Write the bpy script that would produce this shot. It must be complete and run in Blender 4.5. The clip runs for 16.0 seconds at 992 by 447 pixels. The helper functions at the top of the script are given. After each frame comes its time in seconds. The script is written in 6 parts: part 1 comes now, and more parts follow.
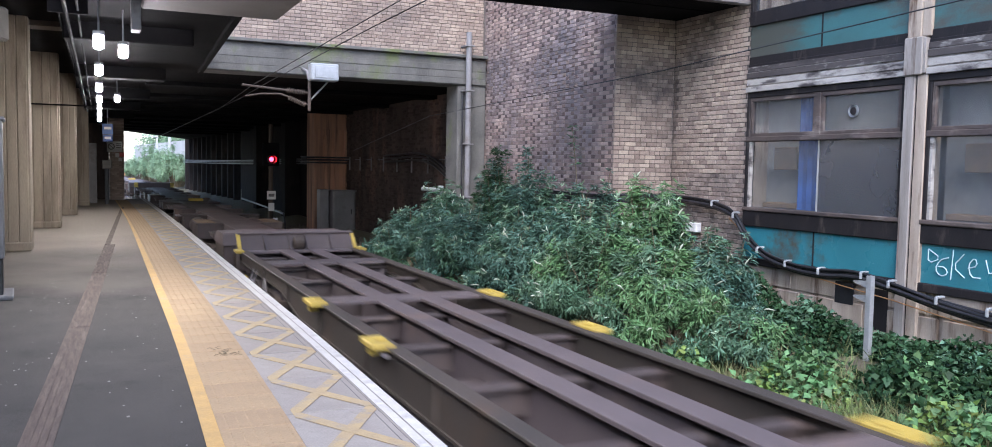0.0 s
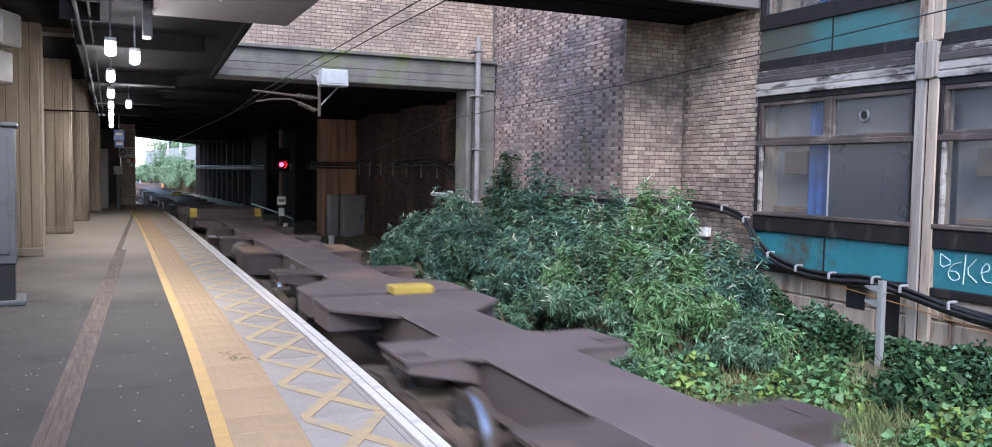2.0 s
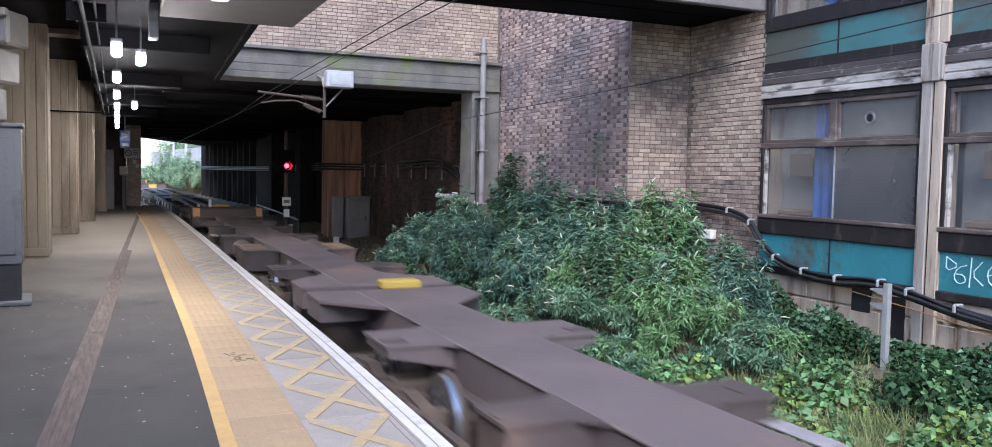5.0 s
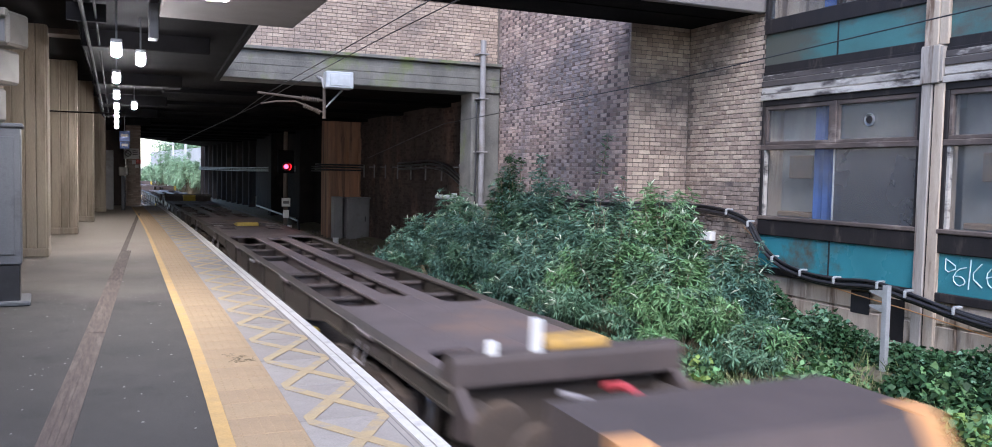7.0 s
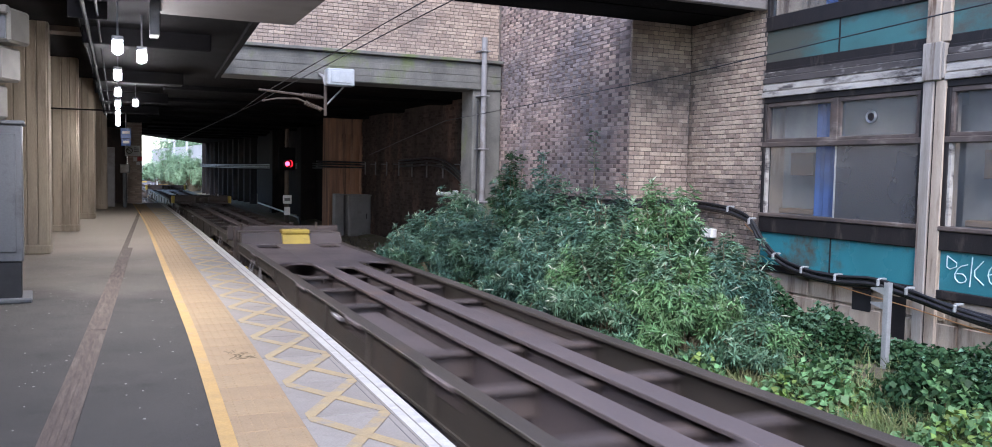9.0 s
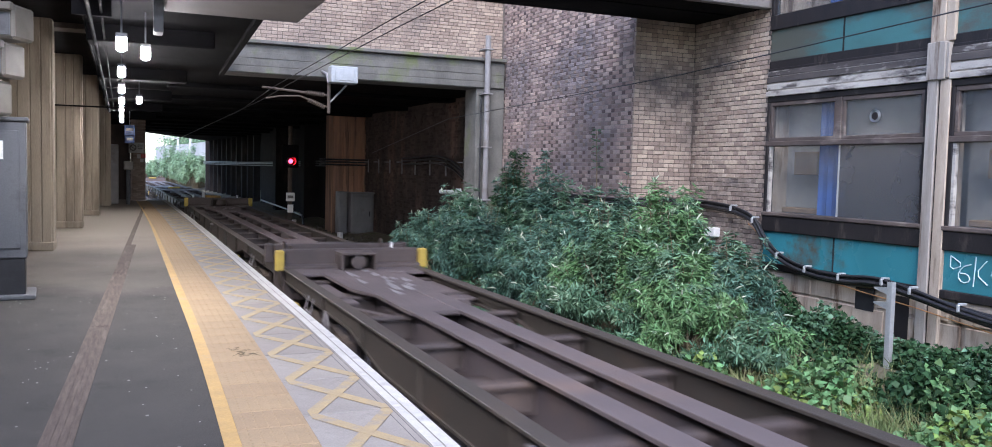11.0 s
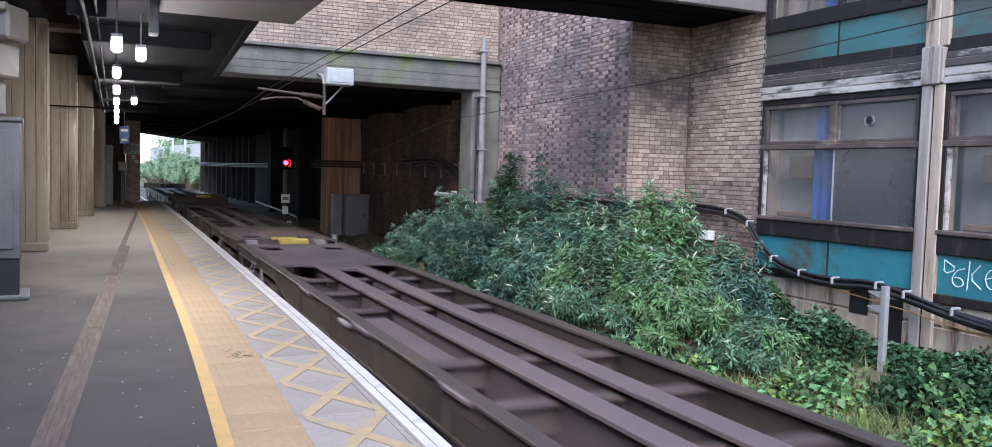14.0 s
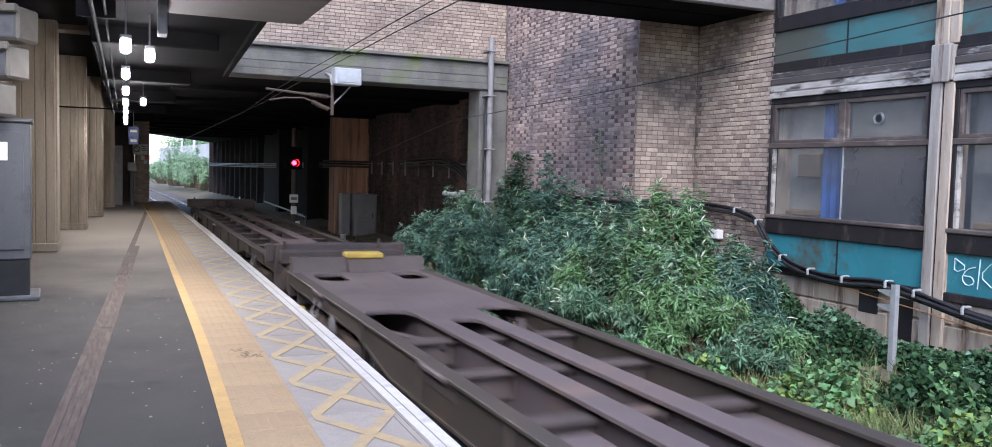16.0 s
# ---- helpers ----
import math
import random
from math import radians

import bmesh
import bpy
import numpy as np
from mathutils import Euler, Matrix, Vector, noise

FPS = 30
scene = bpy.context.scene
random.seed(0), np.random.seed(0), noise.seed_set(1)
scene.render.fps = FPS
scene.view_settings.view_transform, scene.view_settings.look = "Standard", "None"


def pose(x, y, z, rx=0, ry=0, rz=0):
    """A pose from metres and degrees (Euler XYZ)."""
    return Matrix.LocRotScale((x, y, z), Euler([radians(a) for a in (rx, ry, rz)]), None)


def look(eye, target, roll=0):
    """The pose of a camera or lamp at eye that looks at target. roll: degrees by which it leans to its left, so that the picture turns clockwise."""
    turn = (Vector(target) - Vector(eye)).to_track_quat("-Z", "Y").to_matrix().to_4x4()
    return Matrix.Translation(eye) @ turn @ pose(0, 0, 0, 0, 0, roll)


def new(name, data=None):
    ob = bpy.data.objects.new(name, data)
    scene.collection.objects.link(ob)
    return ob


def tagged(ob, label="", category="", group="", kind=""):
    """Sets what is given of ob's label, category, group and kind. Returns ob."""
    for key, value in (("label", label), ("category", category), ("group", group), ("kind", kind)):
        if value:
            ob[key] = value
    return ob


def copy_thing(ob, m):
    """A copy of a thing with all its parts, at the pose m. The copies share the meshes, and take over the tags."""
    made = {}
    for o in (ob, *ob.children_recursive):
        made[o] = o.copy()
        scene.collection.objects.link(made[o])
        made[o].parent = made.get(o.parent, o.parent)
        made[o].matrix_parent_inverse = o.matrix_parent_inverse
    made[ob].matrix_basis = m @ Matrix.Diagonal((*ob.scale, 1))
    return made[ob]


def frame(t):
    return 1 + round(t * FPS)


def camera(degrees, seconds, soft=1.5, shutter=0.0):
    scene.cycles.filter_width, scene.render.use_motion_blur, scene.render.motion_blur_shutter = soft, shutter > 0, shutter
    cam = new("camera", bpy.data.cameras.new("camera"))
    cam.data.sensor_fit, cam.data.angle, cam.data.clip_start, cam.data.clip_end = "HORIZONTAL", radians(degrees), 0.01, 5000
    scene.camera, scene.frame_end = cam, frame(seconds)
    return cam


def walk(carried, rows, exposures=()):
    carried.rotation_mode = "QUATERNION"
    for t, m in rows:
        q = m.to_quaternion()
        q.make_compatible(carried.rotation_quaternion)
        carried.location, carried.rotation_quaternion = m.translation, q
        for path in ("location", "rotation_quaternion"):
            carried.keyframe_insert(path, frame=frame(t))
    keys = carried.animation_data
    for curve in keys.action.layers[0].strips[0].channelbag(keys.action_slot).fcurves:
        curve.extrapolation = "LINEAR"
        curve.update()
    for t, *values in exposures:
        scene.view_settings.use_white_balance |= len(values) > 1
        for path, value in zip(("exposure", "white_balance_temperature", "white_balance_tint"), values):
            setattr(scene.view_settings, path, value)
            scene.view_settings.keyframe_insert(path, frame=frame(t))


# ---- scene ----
# World: x to the right of the platform, y along the track into the tunnel, z up; platform surface at z = 0.
RAIL = -0.915          # top of the rails
TRACK = 3.39           # track centre line
DECK = 1.015           # wagon deck above the rails
EDGE = 1.97            # platform edge
EYE = (0.0, 0.0, 1.72)

cam = camera(60.29, 16.0, soft=0.9, shutter=0.45)
PATH = [
    (0.0, 86.186, -1.041, -24.813),
    (0.5, 86.260, -0.970, -24.641),
    (1.0, 86.305, -0.964, -24.471),
    (1.5, 86.437, -0.911, -24.331),
    (2.0, 86.505, -0.942, -24.181),
    (2.5, 86.644, -0.900, -24.065),
    (3.0, 86.699, -0.917, -23.931),
    (3.5, 86.783, -0.889, -23.919),
    (4.0, 86.699, -0.929, -23.890),
    (6.5, 86.615, -1.240, -23.883),
    (7.0, 86.691, -1.196, -23.891),
    (7.5, 86.671, -1.246, -23.858),
    (8.0, 86.577, -1.252, -23.827),
    (8.5, 86.540, -1.205, -23.781),
    (9.0, 86.498, -1.196, -23.811),
    (11.5, 86.372, -1.448, -23.525),
    (12.0, 86.380, -1.555, -23.528),
    (12.5, 86.278, -1.498, -23.536),
    (13.0, 86.319, -1.597, -23.724),
    (13.5, 86.427, -1.621, -23.889),
    (14.0, 86.543, -1.624, -23.910),
    (14.5, 86.652, -1.585, -23.827),
    (15.0, 86.687, -1.534, -23.716),
    (15.5, 86.608, -1.494, -23.531),
    (16.0, 86.492, -1.444, -23.386),
]
walk(cam, [(t, pose(*EYE, rx, ry, rz)) for t, rx, ry, rz in PATH], exposures=[(0.0, 1.52, 6120, 15.5), (16.0, 1.52, 6120, 15.5)])

# ---------------------------------------------------------------- light
world = bpy.data.worlds.new("sky")
scene.world = world
world.use_nodes = True
wn = world.node_tree.nodes
sky = wn.new("ShaderNodeTexSky")
sky.sky_type, sky.sun_disc = "NISHITA", False
sky.sun_elevation, sky.sun_rotation = radians(44), radians(206)
sky.air_density, sky.dust_density, sky.ozone_density = 1.0, 1.0, 2.0
wn["Background"].inputs["Strength"].default_value = 0.15
world.node_tree.links.new(sky.outputs[0], wn["Background"].inputs["Color"])
sun = new("sun", bpy.data.lights.new("sun", "SUN"))
sun.data.energy, sun.data.angle, sun.data.color = 1.55, radians(40), (1.0, 0.97, 0.95)
sun.matrix_world = look((0, 0, 0), (math.sin(radians(26)) * 0.719, math.cos(radians(26)) * 0.719, -0.695))


# ---------------------------------------------------------------- materials
def mat(name, c1, c2, scale=6.0, rough=0.8, bump=0.15, metal=0.0, stain=None, stain_scale=1.2, stain_at=0.55,
        piece=0.0, stretch=(1, 1, 1), fine=60.0, spec=0.4):
    """Two mixed tones, a coarse stain with its own shape, a fine grain and relief; piece: spread of tone from piece to piece."""
    m = bpy.data.materials.new(name)
    m.use_nodes = True
    n, l = m.node_tree.nodes, m.node_tree.links
    b = n["Principled BSDF"]
    b.inputs["Metallic"].default_value = metal
    b.inputs["Specular IOR Level"].default_value = spec
    tc = n.new("ShaderNodeTexCoord")
    mp = n.new("ShaderNodeMapping")
    mp.inputs["Scale"].default_value = stretch
    l.new(tc.outputs["Object"], mp.inputs["Vector"])

    def noise_node(s, detail=6.0, r=0.6):
        t = n.new("ShaderNodeTexNoise")
        t.inputs["Scale"].default_value, t.inputs["Detail"].default_value, t.inputs["Roughness"].default_value = s, detail, r
        l.new(mp.outputs[0], t.inputs["Vector"])
        return t

    def ramp(src, lo, hi):
        r = n.new("ShaderNodeMapRange")
        r.inputs["From Min"].default_value, r.inputs["From Max"].default_value = lo, hi
        l.new(src, r.inputs["Value"])
        return r.outputs[0]

    def mix(f, a, c, mode="MIX"):
        x = n.new("ShaderNodeMix")
        x.data_type, x.blend_type = "RGBA", mode
        for k, v in ((0, f), (6, a), (7, c)):
            if isinstance(v, bpy.types.NodeSocket):
                l.new(v, x.inputs[k])
            else:
                x.inputs[k].default_value = v if k == 0 else (*v[:3], 1)
        return x.outputs[2]

    coarse, grain = noise_node(scale), noise_node(fine, 3.0)
    col = mix(ramp(coarse.outputs["Fac"], 0.35, 0.65), c1, c2)
    if stain:
        col = mix(ramp(noise_node(stain_scale, 8.0, 0.65).outputs["Fac"], stain_at, stain_at + 0.12), col, stain)
    g = n.new("ShaderNodeMapRange")
    g.inputs["To Min"].default_value, g.inputs["To Max"].default_value = 0.78, 1.22
    l.new(grain.outputs["Fac"], g.inputs["Value"])
    hsv = n.new("ShaderNodeHueSaturation")
    l.new(col, hsv.inputs["Color"])
    val = g.outputs[0]
    if piece:
        geo, oi = n.new("ShaderNodeNewGeometry"), n.new("ShaderNodeObjectInfo")
        add = n.new("ShaderNodeMath")
        add.operation = "ADD"
        l.new(geo.outputs["Random Per Island"], add.inputs[0])
        l.new(oi.outputs["Random"], add.inputs[1])
        fr = n.new("ShaderNodeMath")
        fr.operation = "FRACT"
        l.new(add.outputs[0], fr.inputs[0])
        pr = n.new("ShaderNodeMapRange")
        pr.inputs["To Min"].default_value, pr.inputs["To Max"].default_value = 1 - piece, 1 + piece
        l.new(fr.outputs[0], pr.inputs["Value"])
        mu = n.new("ShaderNodeMath")
        mu.operation = "MULTIPLY"
        l.new(pr.outputs[0], mu.inputs[0])
        l.new(val, mu.inputs[1])
        val = mu.outputs[0]
        hr = n.new("ShaderNodeMapRange")
        hr.inputs["To Min"].default_value, hr.inputs["To Max"].default_value = 0.5 - piece * 0.04, 0.5 + piece * 0.04
        l.new(fr.outputs[0], hr.inputs["Value"])
        l.new(hr.outputs[0], hsv.inputs["Hue"])
    l.new(val, hsv.inputs["Value"])
    l.new(hsv.outputs[0], b.inputs["Base Color"])
    rr = n.new("ShaderNodeMapRange")
    rr.inputs["To Min"].default_value, rr.inputs["To Max"].default_value = max(0.02, rough - 0.15), min(1, rough + 0.12)
    l.new(coarse.outputs["Fac"], rr.inputs["Value"])
    l.new(rr.outputs[0], b.inputs["Roughness"])
    if bump:
        bp = n.new("ShaderNodeBump")
        bp.inputs["Strength"].default_value, bp.inputs["Distance"].default_value = bump, 0.02
        l.new(grain.outputs["Fac"], bp.inputs["Height"])
        l.new(bp.outputs[0], b.inputs["Normal"])
    return m


def glow(name, color, strength):
    m = bpy.data.materials.new(name)
    m.use_nodes = True
    b = m.node_tree.nodes["Principled BSDF"]
    b.inputs["Base Color"].default_value = (*color, 1)
    b.inputs["Emission Color"].default_value, b.inputs["Emission Strength"].default_value = (*color, 1), strength
    return m


def glass(name, tint, rough=0.05, alpha=0.35):
    """A window pane: dirty coated glass, part see-through."""
    m = bpy.data.materials.new(name)
    m.use_nodes = True
    n, l = m.node_tree.nodes, m.node_tree.links
    b = n["Principled BSDF"]
    b.inputs["Base Color"].default_value = (*tint, 1)
    b.inputs["Roughness"].default_value = rough
    t = n.new("ShaderNodeTexNoise")
    t.inputs["Scale"].default_value, t.inputs["Detail"].default_value = 2.2, 8.0
    tc = n.new("ShaderNodeTexCoord")
    l.new(tc.outputs["Object"], t.inputs["Vector"])
    r = n.new("ShaderNodeMapRange")
    r.inputs["To Min"].default_value, r.inputs["To Max"].default_value = alpha - 0.12, alpha + 0.22
    l.new(t.outputs["Fac"], r.inputs["Value"])
    l.new(r.outputs[0], b.inputs["Alpha"])
    return m


M = dict(
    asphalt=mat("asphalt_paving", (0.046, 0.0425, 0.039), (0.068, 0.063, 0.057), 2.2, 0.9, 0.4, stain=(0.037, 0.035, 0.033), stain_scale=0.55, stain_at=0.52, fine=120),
    strip=mat("worn_channel_strip", (0.125, 0.092, 0.075), (0.08, 0.061, 0.051), 5.0, 0.85, 0.3, stretch=(6, 0.6, 1), stain=(0.16, 0.125, 0.11), stain_scale=1.5),
    slab=mat("concrete_slab", (0.255, 0.232, 0.212), (0.31, 0.285, 0.262), 3.0, 0.85, 0.2, stain=(0.155, 0.135, 0.12), stain_scale=1.3, piece=0.1),
    tactile=mat("buff_tactile_paving", (0.365, 0.258, 0.152), (0.31, 0.226, 0.138), 3.0, 0.85, 0.25, stain=(0.25, 0.19, 0.13), stain_scale=1.0, stain_at=0.54, piece=0.04),
    yellow_line=mat("yellow_line_paint", (0.5, 0.31, 0.1), (0.43, 0.28, 0.11), 5.0, 0.7, 0.15, stain=(0.4, 0.3, 0.19), stain_scale=2.5, stain_at=0.55),
    hatch=mat("worn_hatch_paint", (0.41, 0.31, 0.17), (0.36, 0.28, 0.175), 6.0, 0.75, 0.15, stain=(0.28, 0.25, 0.215), stain_scale=3.5, stain_at=0.49),
    white_line=mat("white_edge_paint", (0.6, 0.585, 0.56), (0.5, 0.485, 0.465), 5.0, 0.7, 0.15, stain=(0.38, 0.36, 0.34), stain_scale=2.5, stain_at=0.55),
    bolt=mat("stud", (0.14, 0.13, 0.13), (0.2, 0.19, 0.18), 20.0),
    concrete=mat("board_marked_concrete", (0.33, 0.278, 0.215), (0.265, 0.222, 0.172), 1.2, 0.9, 0.35, stain=(0.195, 0.16, 0.122), stain_scale=0.9, stain_at=0.5, stretch=(2, 2, 0.3), fine=45),
    beam=mat("mossy_concrete_beam", (0.165, 0.16, 0.148), (0.095, 0.094, 0.088), 1.3, 0.9, 0.4, stain=(0.115, 0.14, 0.055), stain_scale=0.6, stain_at=0.55, stretch=(1.2, 1, 1.0), fine=30),
    # far blacker than soot: the shade under the decks is in this colour
    soffit=mat("sooty_shaded_soffit", (0.008, 0.0078, 0.009), (0.0055, 0.0055, 0.0062), 1.0, 0.95, 0.3, stain=(0.013, 0.012, 0.0115), stain_scale=0.5, spec=0.05),
    canopy=mat("painted_canopy_soffit", (0.17, 0.158, 0.155), (0.14, 0.13, 0.128), 1.0, 0.8, 0.1, stain=(0.11, 0.1, 0.095), stain_scale=0.7),
    mortar=mat("mortar", (0.15, 0.128, 0.115), (0.105, 0.09, 0.083), 3.0, 0.95, 0.5, stain=(0.075, 0.065, 0.06), stain_scale=0.8),
    mortar_dark=mat("sooty_mortar", (0.29, 0.25, 0.228), (0.2, 0.175, 0.165), 2.0, 0.95, 0.5, stain=(0.14, 0.12, 0.115), stain_scale=0.6),
    brick=mat("buff_brown_brick", (0.4, 0.318, 0.26), (0.28, 0.224, 0.192), 0.9, 0.9, 0.6, stain=(0.145, 0.12, 0.112), stain_scale=0.55, stain_at=0.5, piece=0.26, fine=22),
    brick_dark=mat("sooty_red_brick", (0.41, 0.302, 0.262), (0.325, 0.248, 0.226), 0.8, 0.9, 0.5, stain=(0.2, 0.172, 0.178), stain_scale=0.33, stain_at=0.46, piece=0.3, fine=50),
    brick_grey=mat("weathered_grey_buff_brick", (0.35, 0.28, 0.23), (0.275, 0.215, 0.18), 0.5, 0.9, 0.5, stain=(0.215, 0.175, 0.155), stain_scale=0.35, piece=0.2, fine=35),
    header=mat("blackened_brick_header", (0.12, 0.092, 0.087), (0.215, 0.163, 0.148), 0.6, 0.85, 0.4, piece=0.4, fine=60),
    tunnel=mat("sooty_tunnel_brick", (0.085, 0.066, 0.06), (0.05, 0.041, 0.039), 1.5, 0.95, 0.4, stain=(0.16, 0.105, 0.085), stain_scale=0.5, stain_at=0.55, stretch=(1, 1, 0.4), piece=0.25, spec=0.08),
    rust_pier=mat("rust_streaked_pier", (0.5, 0.27, 0.17), (0.24, 0.15, 0.115), 0.9, 0.9, 0.3, stain=(0.09, 0.065, 0.058), stain_scale=0.8, stain_at=0.54, stretch=(4, 4, 0.25)),
    steel_brown=mat("rusty_brown_wagon_steel", (0.1, 0.077, 0.072), (0.074, 0.06, 0.057), 1.2, 0.62, 0.2, 0.0, stain=(0.16, 0.113, 0.092), stain_scale=0.8, stain_at=0.57, fine=90),
    steel_dark=mat("grimy_underframe_steel", (0.06, 0.047, 0.04), (0.085, 0.065, 0.052), 2.0, 0.75, 0.25, stain=(0.12, 0.085, 0.06), stain_scale=1.6),
    steel_olive=mat("grimy_side_sill_paint", (0.06, 0.051, 0.043), (0.082, 0.066, 0.055), 1.5, 0.6, 0.2, stain=(0.1, 0.07, 0.052), stain_scale=1.0, stain_at=0.56),
    deck=mat("worn_deck_plate", (0.152, 0.122, 0.12), (0.122, 0.1, 0.1), 0.9, 0.6, 0.2, stain=(0.215, 0.15, 0.122), stain_scale=0.45, stain_at=0.58, fine=80),
    lug=mat("dulled_worn_steel", (0.22, 0.2, 0.2), (0.15, 0.13, 0.13), 5.0, 0.55, 0.15),
    bare=mat("scraped_pale_steel", (0.34, 0.32, 0.33), (0.24, 0.22, 0.23), 5.0, 0.5, 0.15),
    yellow=mat("yellow_safety_paint", (0.52, 0.38, 0.07), (0.43, 0.31, 0.075), 4.0, 0.65, 0.15, stain=(0.26, 0.2, 0.08), stain_scale=5.0, stain_at=0.6),
    orange_cap=mat("worn_orange_yellow_paint", (0.5, 0.3, 0.08), (0.42, 0.26, 0.09), 5.0, 0.65, 0.15, stain=(0.28, 0.18, 0.09), stain_scale=4.0),
    orange=mat("faded_orange_board", (0.6, 0.3, 0.12), (0.5, 0.26, 0.12), 6.0, 0.7),
    tread=mat("bright_wheel_tread", (0.55, 0.56, 0.6), (0.42, 0.43, 0.46), 6.0, 0.25, 0.05, 0.9),
    rail=mat("rail_steel", (0.13, 0.09, 0.07), (0.09, 0.065, 0.055), 4.0, 0.7, 0.2),
    rail_head=mat("polished_rail_head", (0.6, 0.6, 0.62), (0.5, 0.5, 0.52), 8.0, 0.25, 0.05, 0.9),
    ballast=mat("oily_ballast", (0.11, 0.095, 0.085), (0.17, 0.145, 0.125), 14.0, 0.95, 0.9, stain=(0.07, 0.06, 0.055), stain_scale=1.0, piece=0.35, fine=35),
    soil=mat("weedy_soil", (0.10, 0.09, 0.06), (0.15, 0.13, 0.09), 5.0, 0.95, 0.7, stain=(0.08, 0.1, 0.04), stain_scale=1.4),
    galv=mat("galvanised_steel", (0.42, 0.44, 0.46), (0.5, 0.52, 0.54), 9.0, 0.45, 0.1, 0.5),
    cabinet=mat("grey_painted_cabinet", (0.24, 0.235, 0.24), (0.2, 0.195, 0.2), 2.0, 0.6, 0.1, stain=(0.15, 0.135, 0.125), stain_scale=1.5),
    dark_grey=mat("dark_grey_cabinet_paint", (0.085, 0.09, 0.1), (0.1, 0.105, 0.115), 2.0, 0.55, 0.1, stain=(0.06, 0.06, 0.065), stain_scale=2.0),
    black=mat("black_rubber_cable", (0.016, 0.016, 0.019), (0.026, 0.026, 0.03), 5.0, 0.45, 0.05),
    tread_slat=mat("worn_tread_slat", (0.24, 0.165, 0.105), (0.17, 0.12, 0.085), 3.0, 0.7, 0.2),
    gum=mat("trodden_gum", (0.2, 0.19, 0.18), (0.26, 0.25, 0.24), 9.0),
    cream=mat("cream_luminous_box", (0.15, 0.14, 0.122), (0.12, 0.112, 0.098), 3.0, 0.5, 0.05),
    wood=mat("weathered_window_timber", (0.11, 0.085, 0.075), (0.06, 0.048, 0.046), 3.0, 0.75, 0.3, stain=(0.24, 0.2, 0.18), stain_scale=2.2, stretch=(1, 0.4, 1)),
    dark_frame=mat("dark_stained_frame", (0.013, 0.012, 0.014), (0.022, 0.019, 0.02), 3.0, 0.65, 0.2, stain=(0.065, 0.053, 0.048), stain_scale=2.4, stain_at=0.57, stretch=(1, 1.6, 0.5), spec=0.25),
    peel=mat("peeling_white_fascia", (0.5, 0.475, 0.44), (0.34, 0.315, 0.29), 2.0, 0.85, 0.35, stain=(0.06, 0.052, 0.052), stain_scale=2.6, stain_at=0.5, stretch=(1, 0.6, 1.8)),
    peel_dark=mat("blackened_peeled_fascia", (0.05, 0.044, 0.045), (0.09, 0.078, 0.075), 2.0, 0.85, 0.35, stain=(0.46, 0.44, 0.41), stain_scale=2.4, stain_at=0.52, stretch=(1, 0.6, 1.8)),
    peel_pillar=mat("flaking_grey_white_paint", (0.38, 0.35, 0.32), (0.25, 0.22, 0.195), 2.5, 0.85, 0.35, stain=(0.12, 0.085, 0.065), stain_scale=2.0, stain_at=0.52, stretch=(3, 3, 0.3)),
    cladding=mat("weathered_cladding_column", (0.5, 0.425, 0.345), (0.36, 0.295, 0.235), 1.5, 0.85, 0.35, stain=(0.13, 0.085, 0.06), stain_scale=1.3, stain_at=0.53, stretch=(3, 3, 0.35)),
    teal=mat("teal_spandrel_glass", (0.045, 0.24, 0.29), (0.035, 0.185, 0.225), 1.0, 0.28, 0.03, stain=(0.085, 0.085, 0.07), stain_scale=1.1, stain_at=0.55, spec=0.5),
    teal_grimy=mat("grimy_teal_spandrel_glass", (0.05, 0.165, 0.175), (0.04, 0.105, 0.105), 0.8, 0.4, 0.05, stain=(0.07, 0.078, 0.068), stain_scale=0.75, stain_at=0.45, stretch=(1, 0.7, 1.4), spec=0.4),
    room=mat("pale_room_wall", (0.46, 0.46, 0.43), (0.36, 0.37, 0.36), 1.0, 0.9, 0.05),
    curtain=mat("blue_blind_cloth", (0.06, 0.16, 0.48), (0.045, 0.12, 0.38), 5.0, 0.9, 0.2),
    board=mat("brown_board", (0.3, 0.21, 0.13), (0.25, 0.17, 0.11), 3.0, 0.8),
    graffiti=mat("pale_spray_paint", (0.55, 0.72, 0.75), (0.48, 0.66, 0.7), 8.0, 0.6),
    sign_white=mat("white_sign_enamel", (0.78, 0.77, 0.74), (0.7, 0.69, 0.67), 4.0, 0.45, 0.05),
    sign_blue=mat("blue_sign_enamel", (0.03, 0.10, 0.38), (0.025, 0.085, 0.32), 4.0, 0.4, 0.05),
    sign_red=mat("red_sign_enamel", (0.5, 0.04, 0.04), (0.42, 0.04, 0.04), 4.0, 0.45, 0.05),
    stem=mat("woody_stem", (0.2, 0.16, 0.1), (0.14, 0.115, 0.075), 9.0, 0.9, 0.3),
    leaf=mat("silvery_green_leaf", (0.062, 0.138, 0.078), (0.118, 0.208, 0.125), 1.6, 0.6, 0.1, piece=0.55, fine=20, spec=0.3),
    leaf_blue=mat("blue_green_leaf", (0.046, 0.112, 0.08), (0.1, 0.19, 0.138), 1.6, 0.5, 0.1, piece=0.55, fine=20, spec=0.4),
    leaf_young=mat("pale_young_leaf", (0.2, 0.3, 0.18), (0.28, 0.38, 0.26), 2.0, 0.6, 0.1, piece=0.35, fine=20, spec=0.3),
